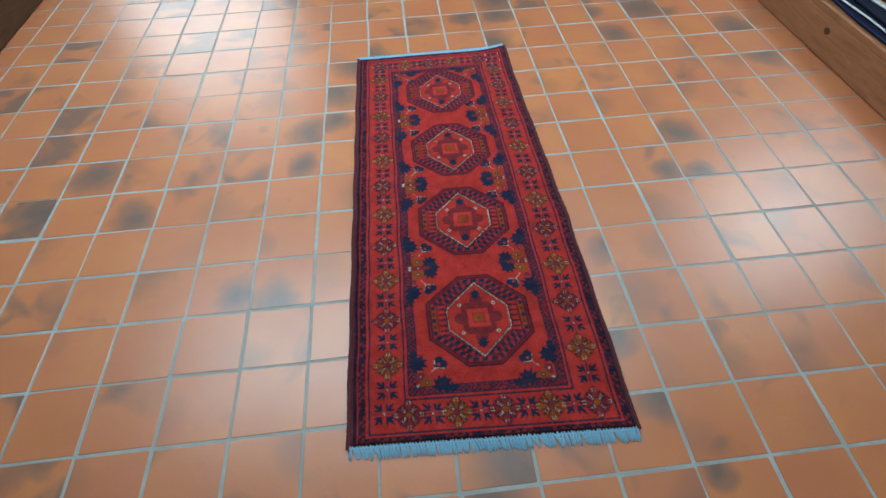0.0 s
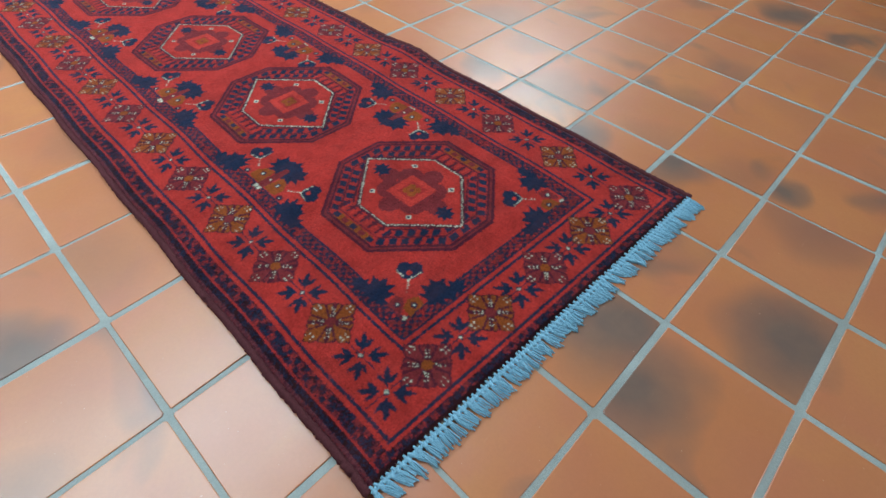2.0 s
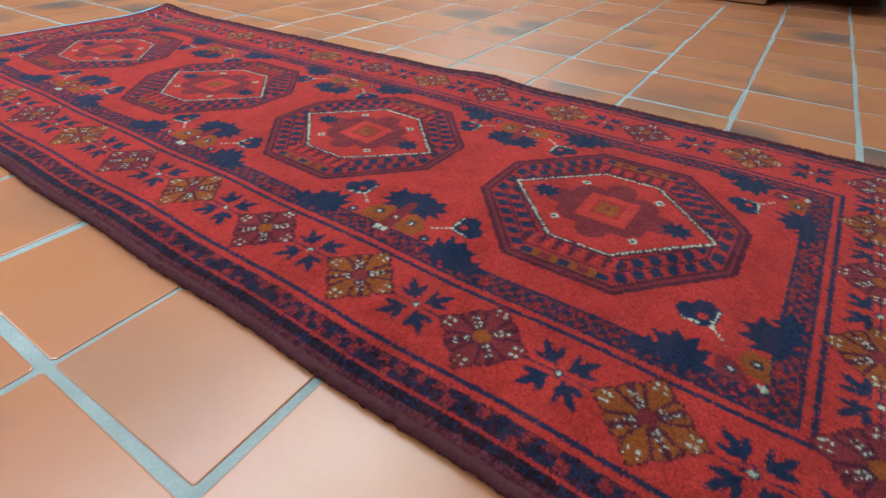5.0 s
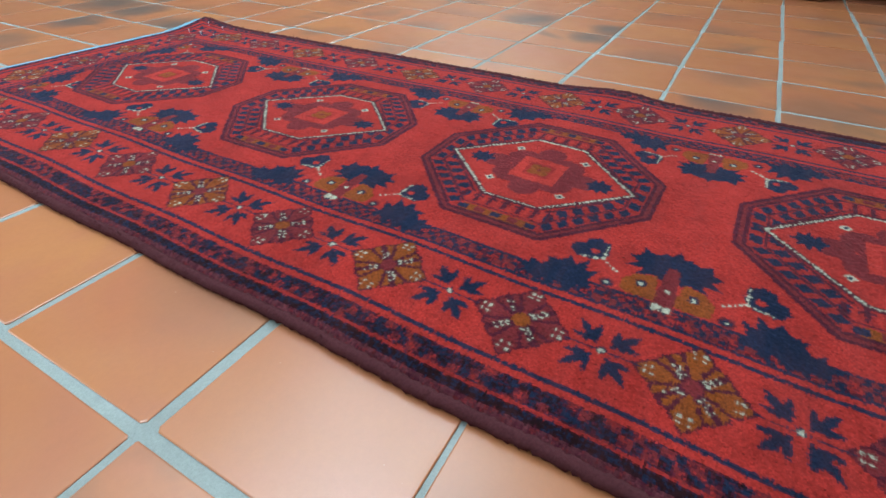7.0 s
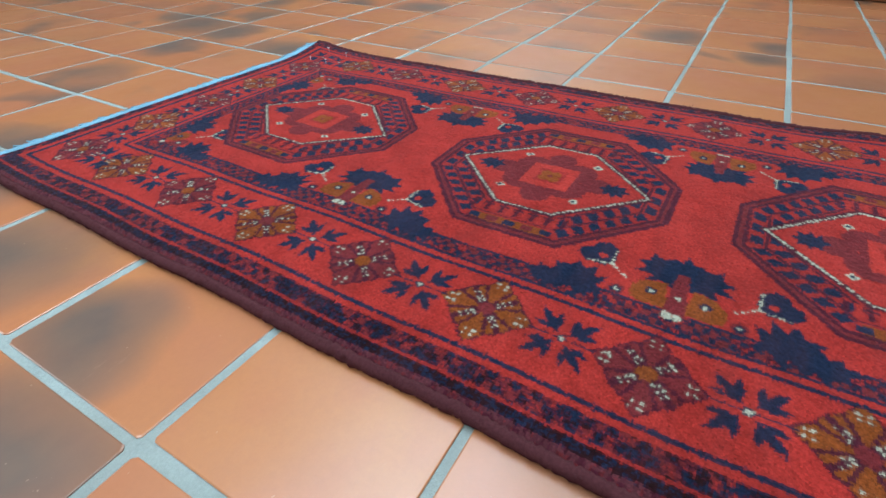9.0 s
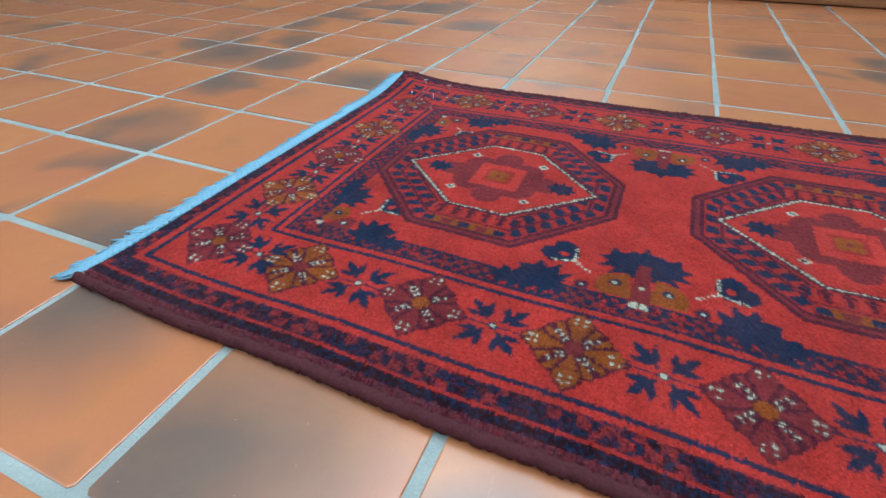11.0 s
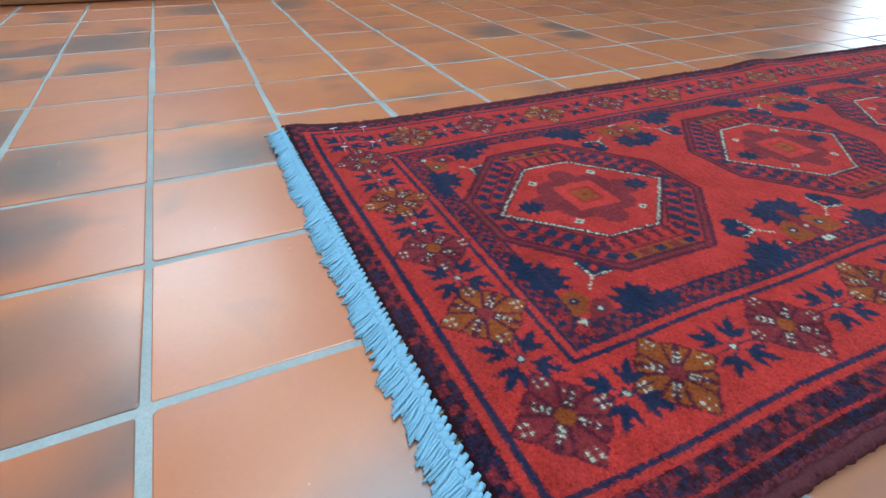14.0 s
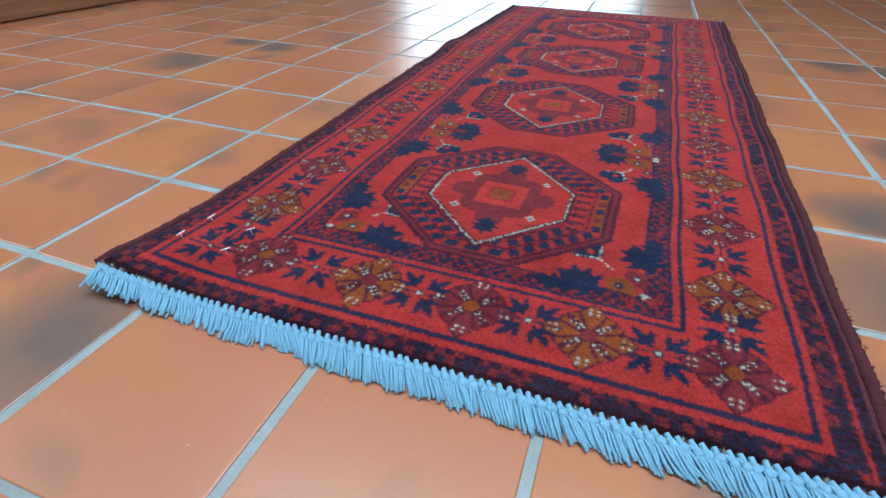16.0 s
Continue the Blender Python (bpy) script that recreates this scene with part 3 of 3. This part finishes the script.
def knotted_pile():
    """The pile as one sheet with a face for each knot, its colour stored with it."""
    pe, qe = np.meshgrid(np.linspace(0, RUG_W, NX + 1), np.linspace(0, RUG_L, NY + 1))
    x, y = rug_xy(pe, qe)
    z = rug_z(pe, qe) + rng.normal(0, 0.00022, pe.shape)
    x, y = x + rng.normal(0, 0.00030, pe.shape), y + rng.normal(0, 0.00030, pe.shape)
    top = np.stack([x, y, z], -1).reshape(-1, 3)
    j, i = np.meshgrid(np.arange(NY), np.arange(NX), indexing="ij")
    a = (j * (NX + 1) + i).ravel()
    quads = np.stack([a, a + 1, a + NX + 2, a + NX + 1], -1)
    rim = np.concatenate([np.arange(NX), np.arange(NY) * (NX + 1) + NX, NY * (NX + 1) + np.arange(NX, 0, -1), np.arange(NY, 0, -1) * (NX + 1)])
    low = top[rim] * (1, 1, 0) + (0, 0, 0.0008)
    m = np.arange(len(rim))
    nxt = np.roll(m, -1)
    skirt = np.stack([rim[nxt], rim, len(top) + m, len(top) + nxt], -1)
    under = np.arange(len(top), len(top) + len(rim))[::-1]
    verts, faces = np.concatenate([top, low]), np.concatenate([quads, skirt])
    data = bpy.data.meshes.new("woven_face")
    data.vertices.add(len(verts))
    data.vertices.foreach_set("co", verts.astype(np.float32).ravel())
    data.loops.add(faces.size + len(under))
    data.loops.foreach_set("vertex_index", np.concatenate([faces.ravel(), under]).astype(np.int32))
    data.polygons.add(len(faces) + 1)
    data.polygons.foreach_set("loop_start", np.append(np.arange(len(faces)) * 4, faces.size).astype(np.int32))
    shade = rng.normal(1, 0.14, (NY, NX)) * (1 + 0.06 * np.sin(QG * 31) * np.sin(QG * 7.3 + 1))
    slip = [rng.choice((-1, 1) + (0,) * 12, KNOTS.shape) for _ in range(2)]
    tufts = KNOTS[np.clip(IY + slip[0], 0, NY - 1), np.clip(IX + slip[1], 0, NX - 1)]
    colour = PALETTE[tufts]
    around = sum(np.roll(colour, step, axis) for axis in (0, 1) for step in (-1, 1)) / 4
    colour = (0.62 * colour + 0.38 * around) * shade[..., None]
    rows = np.concatenate([colour.reshape(-1, 3), np.tile(PALETTE[DARK], (len(skirt) + 1, 1))])
    data.update(calc_edges=True)
    yarn = data.attributes.new("yarn", "FLOAT_COLOR", "FACE")
    yarn.data.foreach_set("color", np.column_stack([rows.clip(0, 1), np.ones(len(rows))]).astype(np.float32).ravel())
    data.materials.append(WOOL)
    ob = new("woven_face", data)
    ob.parent = rug
    return ob


knotted_pile()
for side in (0.0, RUG_W):
    points = []
    for q in np.linspace(0.0, RUG_L, 520):
        x, y = rug_xy(np.float64(side), np.float64(q))
        lift = float(rug_z(np.float64(min(max(side, 0.015), RUG_W - 0.015)), np.float64(min(max(q, 0.02), RUG_L - 0.02)))) - PILE
        points.append((float(x) + (0.003 if side else -0.003) + random.gauss(0, 0.0007), float(y), 0.0060 + max(lift, 0) + random.gauss(0, 0.0005)))
    bm = tube(bmesh.new(), points, 0.0058, 8, 1.0, 0.13)
    part("selvedge", bm, BINDING, rug, "overcast purple-brown wool edge binding")


def edge_fibres():
    """Loose wool ends that stand out along both long edges."""
    verts, faces = [], []
    for side in (0.0, RUG_W):
        for q in np.linspace(0.005, RUG_L - 0.005, 2400):
            x, y = rug_xy(np.float64(side), np.float64(q + random.gauss(0, 0.0005)))
            out = -1 if side == 0 else 1
            x, y, z = float(x) + out * random.uniform(0.004, 0.008), float(y), random.uniform(0.003, 0.012)
            tip = (x + out * random.uniform(0.0005, 0.0028), y + random.gauss(0, 0.0018), max(z + random.gauss(0.0005, 0.0015), 0.0005))
            n = len(verts)
            verts += [(x, y - 0.0004, z), (x, y + 0.0004, z), (x - out * 0.002, y, z + 0.0006), tip]
            faces += [(n, n + 1, n + 3), (n + 1, n + 2, n + 3), (n + 2, n, n + 3)]
    data = bpy.data.meshes.new("edge_fuzz")
    data.from_pydata(verts, [], faces)
    data.materials.append(BINDING)
    ob = new("edge_fuzz", data)
    ob.parent = rug
    tagged(ob, "loose wool fibres along the edges", kind="stuff")


edge_fibres()


def tassel_mesh(k):
    """One knotted bunch of cotton ends, pointing along +y."""
    r = random.Random(k)
    bm = bmesh.new()
    bmesh.ops.create_icosphere(bm, subdivisions=2, radius=0.0042, matrix=pose(0, 0.002, 0.0062) @ Matrix.Diagonal((1.0, 1.0, 0.85, 1)))
    tube(bm, [(0, -0.008, 0.0078), (0, -0.003, 0.0075), (0, 0.002, 0.0062)], 0.0026, 6)
    for c in range(7):
        a = (c - 3) * 0.00155
        reach, sway = r.uniform(0.024, 0.033), r.uniform(-0.002, 0.002)
        lift = 0.0018 + 0.0026 * (c % 2)
        tube(bm, [(a * 0.5, 0.003, 0.0062), (a * 0.9 + sway * 0.2, 0.009, lift + 0.0024), (a + sway * 0.6, 0.018, lift), (a * 1.1 + sway, reach, 0.0020 + 0.0010 * (c % 2))], 0.00140, 6, 0.85)
    for f in bm.faces:
        f.smooth = True
    data = bpy.data.meshes.new("tassel")
    bm.to_mesh(data)
    bm.free()
    data.materials.append(CORD)
    return data


TASSELS = [tassel_mesh(k) for k in range(9)]
COUNT = 88
for end in (0, 1):
    out = 1 if end else -1
    for strand in (0, 1):
        points = []
        for k in range(520):
            p = RUG_W * (k + 0.5) / 520
            x, y = rug_xy(np.float64(p), np.float64(RUG_L * end))
            rise = float(rug_z(np.float64(p), np.float64(RUG_L * end))) - PILE + 0.006
            a = p * 2 * math.pi / (RUG_W / COUNT) + math.pi * strand
            points.append((float(x), float(y) + out * (0.0010 + 0.0019 * math.cos(a)), 0.0062 + 0.8 * rise + 0.0017 * math.sin(a)))
        part("braid", tube(bmesh.new(), points, 0.0018, 6), CORD, rug, "twisted pale blue cotton cord along the end")
for end in (0, 1):
    for k in range(COUNT):
        p = np.float64(RUG_W * (k + 0.5) / COUNT + random.gauss(0, 0.0008))
        x, y = rug_xy(p, np.float64(RUG_L * end))
        ob = new("tassel", TASSELS[random.randrange(len(TASSELS))])
        ob.parent = rug
        lean = (30 if end else 180 + 14) + random.gauss(0, 4 if end else 9) + 8 * math.sin(k * 0.45) * math.sin(k * 0.13)
        rise = float(rug_z(p, np.float64(RUG_L * end)) - PILE + 0.006) * 0.75
        ob.matrix_basis = pose(float(x), float(y) + (0.002 if end else -0.002), max(rise, 0), 0, 0, lean) @ Matrix.Diagonal((1 if end else 0.85, random.uniform(0.90, 1.04) if end else random.uniform(0.86, 1.12), 1, 1))

for x, y, turn in ((0.812, 1.775, 30), (0.811, 1.821, 40), (0.878, 1.769, 65), (0.876, 1.820, 70)):
    bm = bmesh.new()
    tube(bm, [(-0.0055, 0, 0.0), (0.0055, 0, 0.0)], 0.0007, 6)
    tube(bm, [(0, 0, 0), (0.001, 0, -0.004), (0.001, 0, -0.009)], 0.0004, 5)
    ob = part("tag_pin", bm, PLASTIC, rug, "small white plastic tag fastener")
    ob.matrix_basis = pose(x, y, PILE + (0.016 if x > 0.85 and y > 1.77 else 0.010), 0, 12, turn)

# ---- wooden display platforms with stacked rugs ----
def platform(front, back, y0, y1, top, wood, label, overhang):
    """A low plinth: heavy front beam, end beam, and deck boards on top that jut past it."""
    base = thing("display_platform", label, "platform")
    s = 1 if back > front else -1
    x0, x1 = sorted((front, front + s * 0.10))
    part("front_beam", box(bmesh.new(), x0, x1, y0, y1, 0.004, top - 0.030, 0.006), wood, base)
    a, b = sorted((front + s * 0.102, back))
    part("end_beam", box(bmesh.new(), a, b, y0 + 0.12, y0 + 0.20, 0.0, top - 0.030, 0.004), wood, base)
    part("back_beam", box(bmesh.new(), *sorted((back - s * 0.07, back)), y0 - overhang + 0.02, y1, 0.0, top - 0.030, 0.004), wood, base)
    n = 5
    width = abs(back - front) / n
    for k in range(n):
        lo = min(front, back) + k * width
        part("deck_board", box(bmesh.new(), lo + 0.002, lo + width - 0.002, y0 - overhang, y1, top - 0.030, top, 0.004), wood, base)
    return base


FRONT, DECK = 2.47, 0.205
right = platform(FRONT, 3.6, 0.29, 4.6, DECK, WOOD, "low knotty pine display platform beside the tiled floor", 0.50)
for y, z, r in ((1.62, 0.120, 0.016), (1.13, 0.100, 0.012), (2.35, 0.085, 0.012), (0.62, 0.10, 0.016), (3.1, 0.12, 0.012)):
    bm = bmesh.new()
    bmesh.ops.create_uvsphere(bm, u_segments=10, v_segments=6, radius=r, matrix=pose(FRONT, y, z) @ Matrix.Diagonal((0.08, 1.3, 1.0, 1)))
    part("wood_knot", bm, KNOT, right, "dark knot in the pine")
platform(-1.80, -2.9, 1.2, 5.0, 0.205, WOOD_DARK, "low dark-stained wooden display platform", 0.10)


def cloth(name, low, high):
    return plain_material(name, low, high, 260, 0.95, 0.8, 0.1)


INK = cloth("black_navy_wool", (0.008, 0.009, 0.018), (0.022, 0.026, 0.050))
BLUE = cloth("navy_wool", (0.012, 0.020, 0.060), (0.030, 0.045, 0.120))
SAND = cloth("cream_wool", (0.36, 0.32, 0.24), (0.52, 0.48, 0.38))
RUST = cloth("rust_wool", (0.20, 0.050, 0.020), (0.32, 0.085, 0.035))
WINE = cloth("wine_wool", (0.090, 0.012, 0.016), (0.170, 0.025, 0.028))
BACKING = cloth("jute_backing", (0.42, 0.39, 0.30), (0.56, 0.53, 0.43))
WHITE = cloth("white_cotton", (0.55, 0.58, 0.60), (0.72, 0.74, 0.76))


def folded_rug(x0, x1, y0, y1, z0, thick, wool, edge_wool, label, seed, braided=False):
    """A folded rug: soft slab with a rounded fold to the front and a narrow edging cord."""
    r = random.Random(seed)
    base = thing("folded_rug", label, "rug", "stacked rugs")
    rows, section = 40, 7
    bm = bmesh.new()
    phase, loops = r.uniform(0, 6), []
    for k in range(rows + 1):
        y = y0 + (y1 - y0) * k / rows
        front = x0 + 0.006 * math.sin(y * 5 + phase) + 0.003 * math.sin(y * 17 + 2 * phase)
        ring = [bm.verts.new((x1, y, z0 + thick)), ]
        for s in range(section):
            a = math.pi / 2 + math.pi * s / (section - 1)
            ring.append(bm.verts.new((front + thick / 2 + thick / 2 * math.cos(a), y, z0 + thick / 2 + thick / 2 * math.sin(a))))
        ring.append(bm.verts.new((x1, y, z0)))
        loops.append(ring)
    for a, b in zip(loops, loops[1:]):
        for s in range(len(a)):
            t = (s + 1) % len(a)
            bm.faces.new((a[s], b[s], b[t], a[t])).smooth = s not in (len(a) - 1,)
    bm.faces.new(loops[0])
    bm.faces.new(list(reversed(loops[-1])))
    part("body", bm, wool, base)
    points = [(x0 + 0.006 * math.sin(y * 5 + phase) + 0.003 * math.sin(y * 17 + 2 * phase) - 0.001, y, z0 + thick * 0.62) for y in np.linspace(y0 + 0.01, y1 - 0.01, rows + 1)]
    if not braided:
        part("edging", tube(bmesh.new(), points, min(0.0045, thick * 0.3), 6), edge_wool, base)
        return base
    for strand, yarn in enumerate((edge_wool, SAND, edge_wool)):
        twist = []
        for y in np.linspace(y0 - 0.004, y1 - 0.01, 400):
            a = y * 2 * math.pi / 0.075 + strand * 2 * math.pi / 3
            front = x0 + 0.006 * math.sin(y * 5 + phase) + 0.003 * math.sin(y * 17 + 2 * phase)
            twist.append((front + 0.004 * math.cos(a), y, z0 + thick / 2 + thick * 0.27 * math.sin(a)))
        part("edging", tube(bmesh.new(), twist, thick * 0.24, 6), yarn, base, "plaited wool edging")
    for k in range(7):
        x = x0 + 0.03 + k * 0.05
        bm = bmesh.new()
        for c in (-0.003, 0.0, 0.003):
            tube(bm, [(x + c, y0 + 0.004, z0 + thick * 0.6), (x + 1.6 * c, y0 - 0.012, z0 + thick * 0.5), (x + 2.2 * c + r.uniform(-0.004, 0.004), y0 - 0.028, z0 + thick * 0.25)], 0.0018, 5, 0.7)
        part("tassel", bm, WHITE, base)
    return base


z = DECK
for k, (thick, wool, edging, words) in enumerate((
        (0.022, INK, BLUE, "folded black and navy rug lying on the pine platform"), (0.020, INK, WHITE, "folded black rug with a pale edge in the stack"),
        (0.024, INK, INK, "folded plain black rug in the stack"), (0.018, SAND, WHITE, "folded cream rug with a white edge in the stack"),
        (0.020, RUST, WINE, "folded rust-red rug in the stack"), (0.016, BLUE, WHITE, "folded navy rug with a white edge in the stack"),
        (0.018, SAND, RUST, "folded cream rug with a rust edge in the stack"), (0.022, WINE, INK, "folded wine-red rug on top of the stack"))):
    setback = 0.035 + 0.012 * k + (0.03 if k > 2 else 0)
    folded_rug(FRONT + setback, 3.5, 0.36 + 0.01 * k, 3.6, z, thick, wool, edging, words, k)
    z += thick


def hanging_rug(y0, y1, drop, wool, label, seed):
    """A rug corner that hangs over the deck's front edge, with a white fringe on its hem."""
    r = random.Random(seed)
    base = thing("draped_rug", label, "rug", "stacked rugs")
    across, down = 10, 12
    bm, grid = bmesh.new(), []
    for i in range(across + 1):
        u = i / across
        col = []
        length = drop * (0.45 + 0.55 * (1 - abs(2 * u - 1.1))  + 0.08 * r.uniform(-1, 1))
        for j in range(down + 1):
            d = -0.30 + (0.30 + length) * j / down
            fold = 0.012 * math.sin(u * 9 + seed) * max(d, 0) / max(length, 0.01)
            x = FRONT - 0.010 - fold if d > 0 else FRONT - 0.010 - d
            zz = DECK + 0.004 - max(d, 0) + (0.004 if d < 0 else 0)
            col.append(bm.verts.new((x, y0 + (y1 - y0) * (u + 0.12 * max(d, 0) / drop), zz)))
        grid.append(col)
    for a, b in zip(grid, grid[1:]):
        for j in range(down):
            bm.faces.new((a[j], a[j + 1], b[j + 1], b[j])).smooth = True
    hem = [tuple(col[-1].co) for col in grid]
    bmesh.ops.solidify(bm, geom=bm.faces[:], thickness=0.006)
    part("body", bm, wool, base)
    for (x, y, zz), (x2, y2, z2) in zip(hem, hem[1:]):
        for f in (0.2, 0.7):
            px, py, pz = x + (x2 - x) * f, y + (y2 - y) * f, zz + (z2 - zz) * f
            bm = bmesh.new()
            for s in (-0.002, 0.0, 0.002):
                tube(bm, [(px - 0.002, py + s, pz + 0.004), (px - 0.004, py + 1.5 * s, pz - 0.010), (px - 0.003 + r.uniform(-0.003, 0.003), py + 2.6 * s + r.uniform(-0.004, 0.004), pz - r.uniform(0.020, 0.032))], 0.0017, 5, 0.7)
            part("tassel", bm, WHITE, base)
    return base


hanging_rug(0.125, -0.035, 0.125, BLUE, "navy rug corner with white fringe draped over the platform edge", 3)
hanging_rug(-0.100, -0.170, 0.070, RUST, "rust rug corner with white fringe draped over the platform edge", 5)


def rug_roll():
    """A rug rolled up backing outwards, lying on the tiles."""
    base = thing("rolled_rug", "rolled rug with pale jute backing outward on the tiles", "rug")
    bm = bmesh.new()
    turns, steps, loops = 3.2, 90, []
    for k in range(steps + 1):
        a = 2 * math.pi * turns * k / steps
        rad = 0.020 + 0.045 * k / steps
        loops.append((rad * math.cos(a), rad * math.sin(a) * 0.98))
    rows = []
    for y in np.linspace(-0.285, -1.6, 24):
        wob = 0.003 * math.sin(y * 8)
        rows.append([bm.verts.new((2.412 + x + wob, y, 0.0665 + zz)) for x, zz in loops])
    for a, b in zip(rows, rows[1:]):
        for s in range(steps):
            bm.faces.new((a[s], a[s + 1], b[s + 1], b[s])).smooth = True
    bmesh.ops.solidify(bm, geom=bm.faces[:], thickness=0.007)
    part("body", bm, BACKING, base)
    return base


rug_roll()
folded_rug(2.50, 3.40, -1.70, -0.29, 0.0, 0.128, BACKING, SAND, "thick folded pale rug on the tiles under other rugs", 21)
folded_rug(2.39, 3.38, -1.68, -0.262, 0.134, 0.034, INK, BLUE, "folded dark rug with a braided navy edge", 22, True)
folded_rug(2.395, 3.36, -1.66, -0.222, 0.170, 0.030, WINE, WHITE, "folded wine rug with a braided white edge", 23, True)

# kiln flashes: place on the floor and radius
FLASHES = [(-1.10, 0.97, 0.15), (-0.93, 1.17, 0.13), (-0.72, 0.90, 0.11), (-0.24, 0.50, 0.10), (-0.12, 0.45, 0.11), (-0.06, 1.33, 0.12), (-0.08, 1.12, 0.08), (0.04, 1.63, 0.16),
           (0.04, 1.42, 0.10), (0.14, 1.86, 0.14), (0.23, 1.91, 0.12), (0.77, 2.29, 0.12), (0.96, 2.27, 0.12), (0.98, 2.43, 0.17), (1.02, 2.56, 0.11)]
FLASHES += [(1.33, 2.51, 0.13), (1.77, 2.23, 0.20), (1.55, 1.96, 0.12), (1.48, 2.22, 0.10), (1.53, 0.85, 0.11), (1.43, 0.89, 0.10), (1.56, 1.12, 0.12), (2.22, 1.94, 0.13), (2.24, 1.66, 0.15),
            (1.03, -0.03, 0.10), (0.93, 0.19, 0.12), (1.03, 0.53, 0.08), (0.57, -0.15, 0.14), (0.49, -0.22, 0.13), (0.73, -0.38, 0.14), (1.12, -0.23, 0.06), (2.00, 0.07, 0.11), (0.87, 1.97, 0.15)]

# ---- floor tiles: the nearest three hundred singly, the rest joined ----
def tile_ring(seed):
    """Outline of one handmade tile with softened corners."""
    r = random.Random(seed)
    h = TILE / 2
    pts = []
    for sx, sy in ((1, 1), (-1, 1), (-1, -1), (1, -1)):
        c = r.uniform(0.0015, 0.0045)
        jx, jy = r.uniform(-0.0012, 0.0012), r.uniform(-0.0012, 0.0012)
        a, b = (sx * (h + jx), sy * (h + jy - c)), (sx * (h + jx - c), sy * (h + jy))
        pts += [a, b] if sx * sy > 0 else [b, a]
    return pts


def tile_geometry(seed):
    ring = tile_ring(seed)
    verts = [(x, y, -0.02) for x, y in ring] + [(x, y, -0.0006) for x, y in ring] + [(x * 0.988, y * 0.988, 0.0) for x, y in ring]
    faces = [(a + n, a + (n + 1) % 8, a + 8 + (n + 1) % 8, a + 8 + n) for a in (0, 8) for n in range(8)] + [tuple(range(16, 24))]
    return verts, faces


VARIANTS = 9
GEOMETRY = [tile_geometry(k) for k in range(VARIANTS)]


def tile_data(k, level):
    data = bpy.data.meshes.new("tile")
    data.from_pydata(GEOMETRY[k][0], [], GEOMETRY[k][1])
    data.materials.append(TILE_MATS[level])
    return data


TILE_DATA = [[tile_data(k, level) for level in range(3)] for k in range(VARIANTS)]
rest = [([], []) for _ in range(3)]
tr = random.Random(11)
for i in range(math.ceil(X0 / PITCH), math.floor(X1 / PITCH) - 0):
    for j in range(math.ceil(Y0 / PITCH), math.floor(Y1 / PITCH) - 0):
        cx, cy = (i + 0.5) * PITCH, (j + 0.5) * PITCH
        k = tr.randrange(VARIANTS)
        # Smokier tiles left and far; on the left they paint in the dimmer light.
        level = tr.choice((0, 0, 0, 0, 1, 1, 2)) if cx < -0.6 or cy > 2.2 else tr.choice((0, 0, 0, 0, 0, 1))
        m = pose(cx + tr.gauss(0, 0.0012), cy + tr.gauss(0, 0.0012), tr.uniform(-0.0004, 0.0002), tr.gauss(0, 0.07), tr.gauss(0, 0.07), tr.gauss(0, 0.25) + 90 * tr.randrange(4))
        if -6 <= i <= 10 and -3 <= j <= 13:
            ob = new("tile", TILE_DATA[k][level])
            ob.parent = floor
            ob.matrix_basis = m
            mark = next((f for f in FLASHES if i * PITCH <= f[0] < (i + 1) * PITCH and j * PITCH <= f[1] < (j + 1) * PITCH), None)
            ob.color = ((mark[0] - i * PITCH) / PITCH, (mark[1] - j * PITCH) / PITCH, mark[2] / PITCH, 1) if mark else (tr.choice((0.0, 1.0)), tr.random(), tr.uniform(0.35, 0.7), tr.choice((0.0, 0.15, 0.3, 0.5)))
        else:
            verts, faces = rest[level]
            base = len(verts)
            verts.extend(tuple(m @ Vector(v)) for v in GEOMETRY[k][0])
            faces.extend(tuple(base + a for a in f) for f in GEOMETRY[k][1])
for level, (verts, faces) in enumerate(rest):
    if verts:
        data = bpy.data.meshes.new("outer_tiles")
        data.from_pydata(verts, [], faces)
        data.materials.append(TILE_REST[level])
        ob = new("outer_tiles", data)
        ob.parent = floor
        tagged(ob, "terracotta floor tiles further away", kind="stuff")
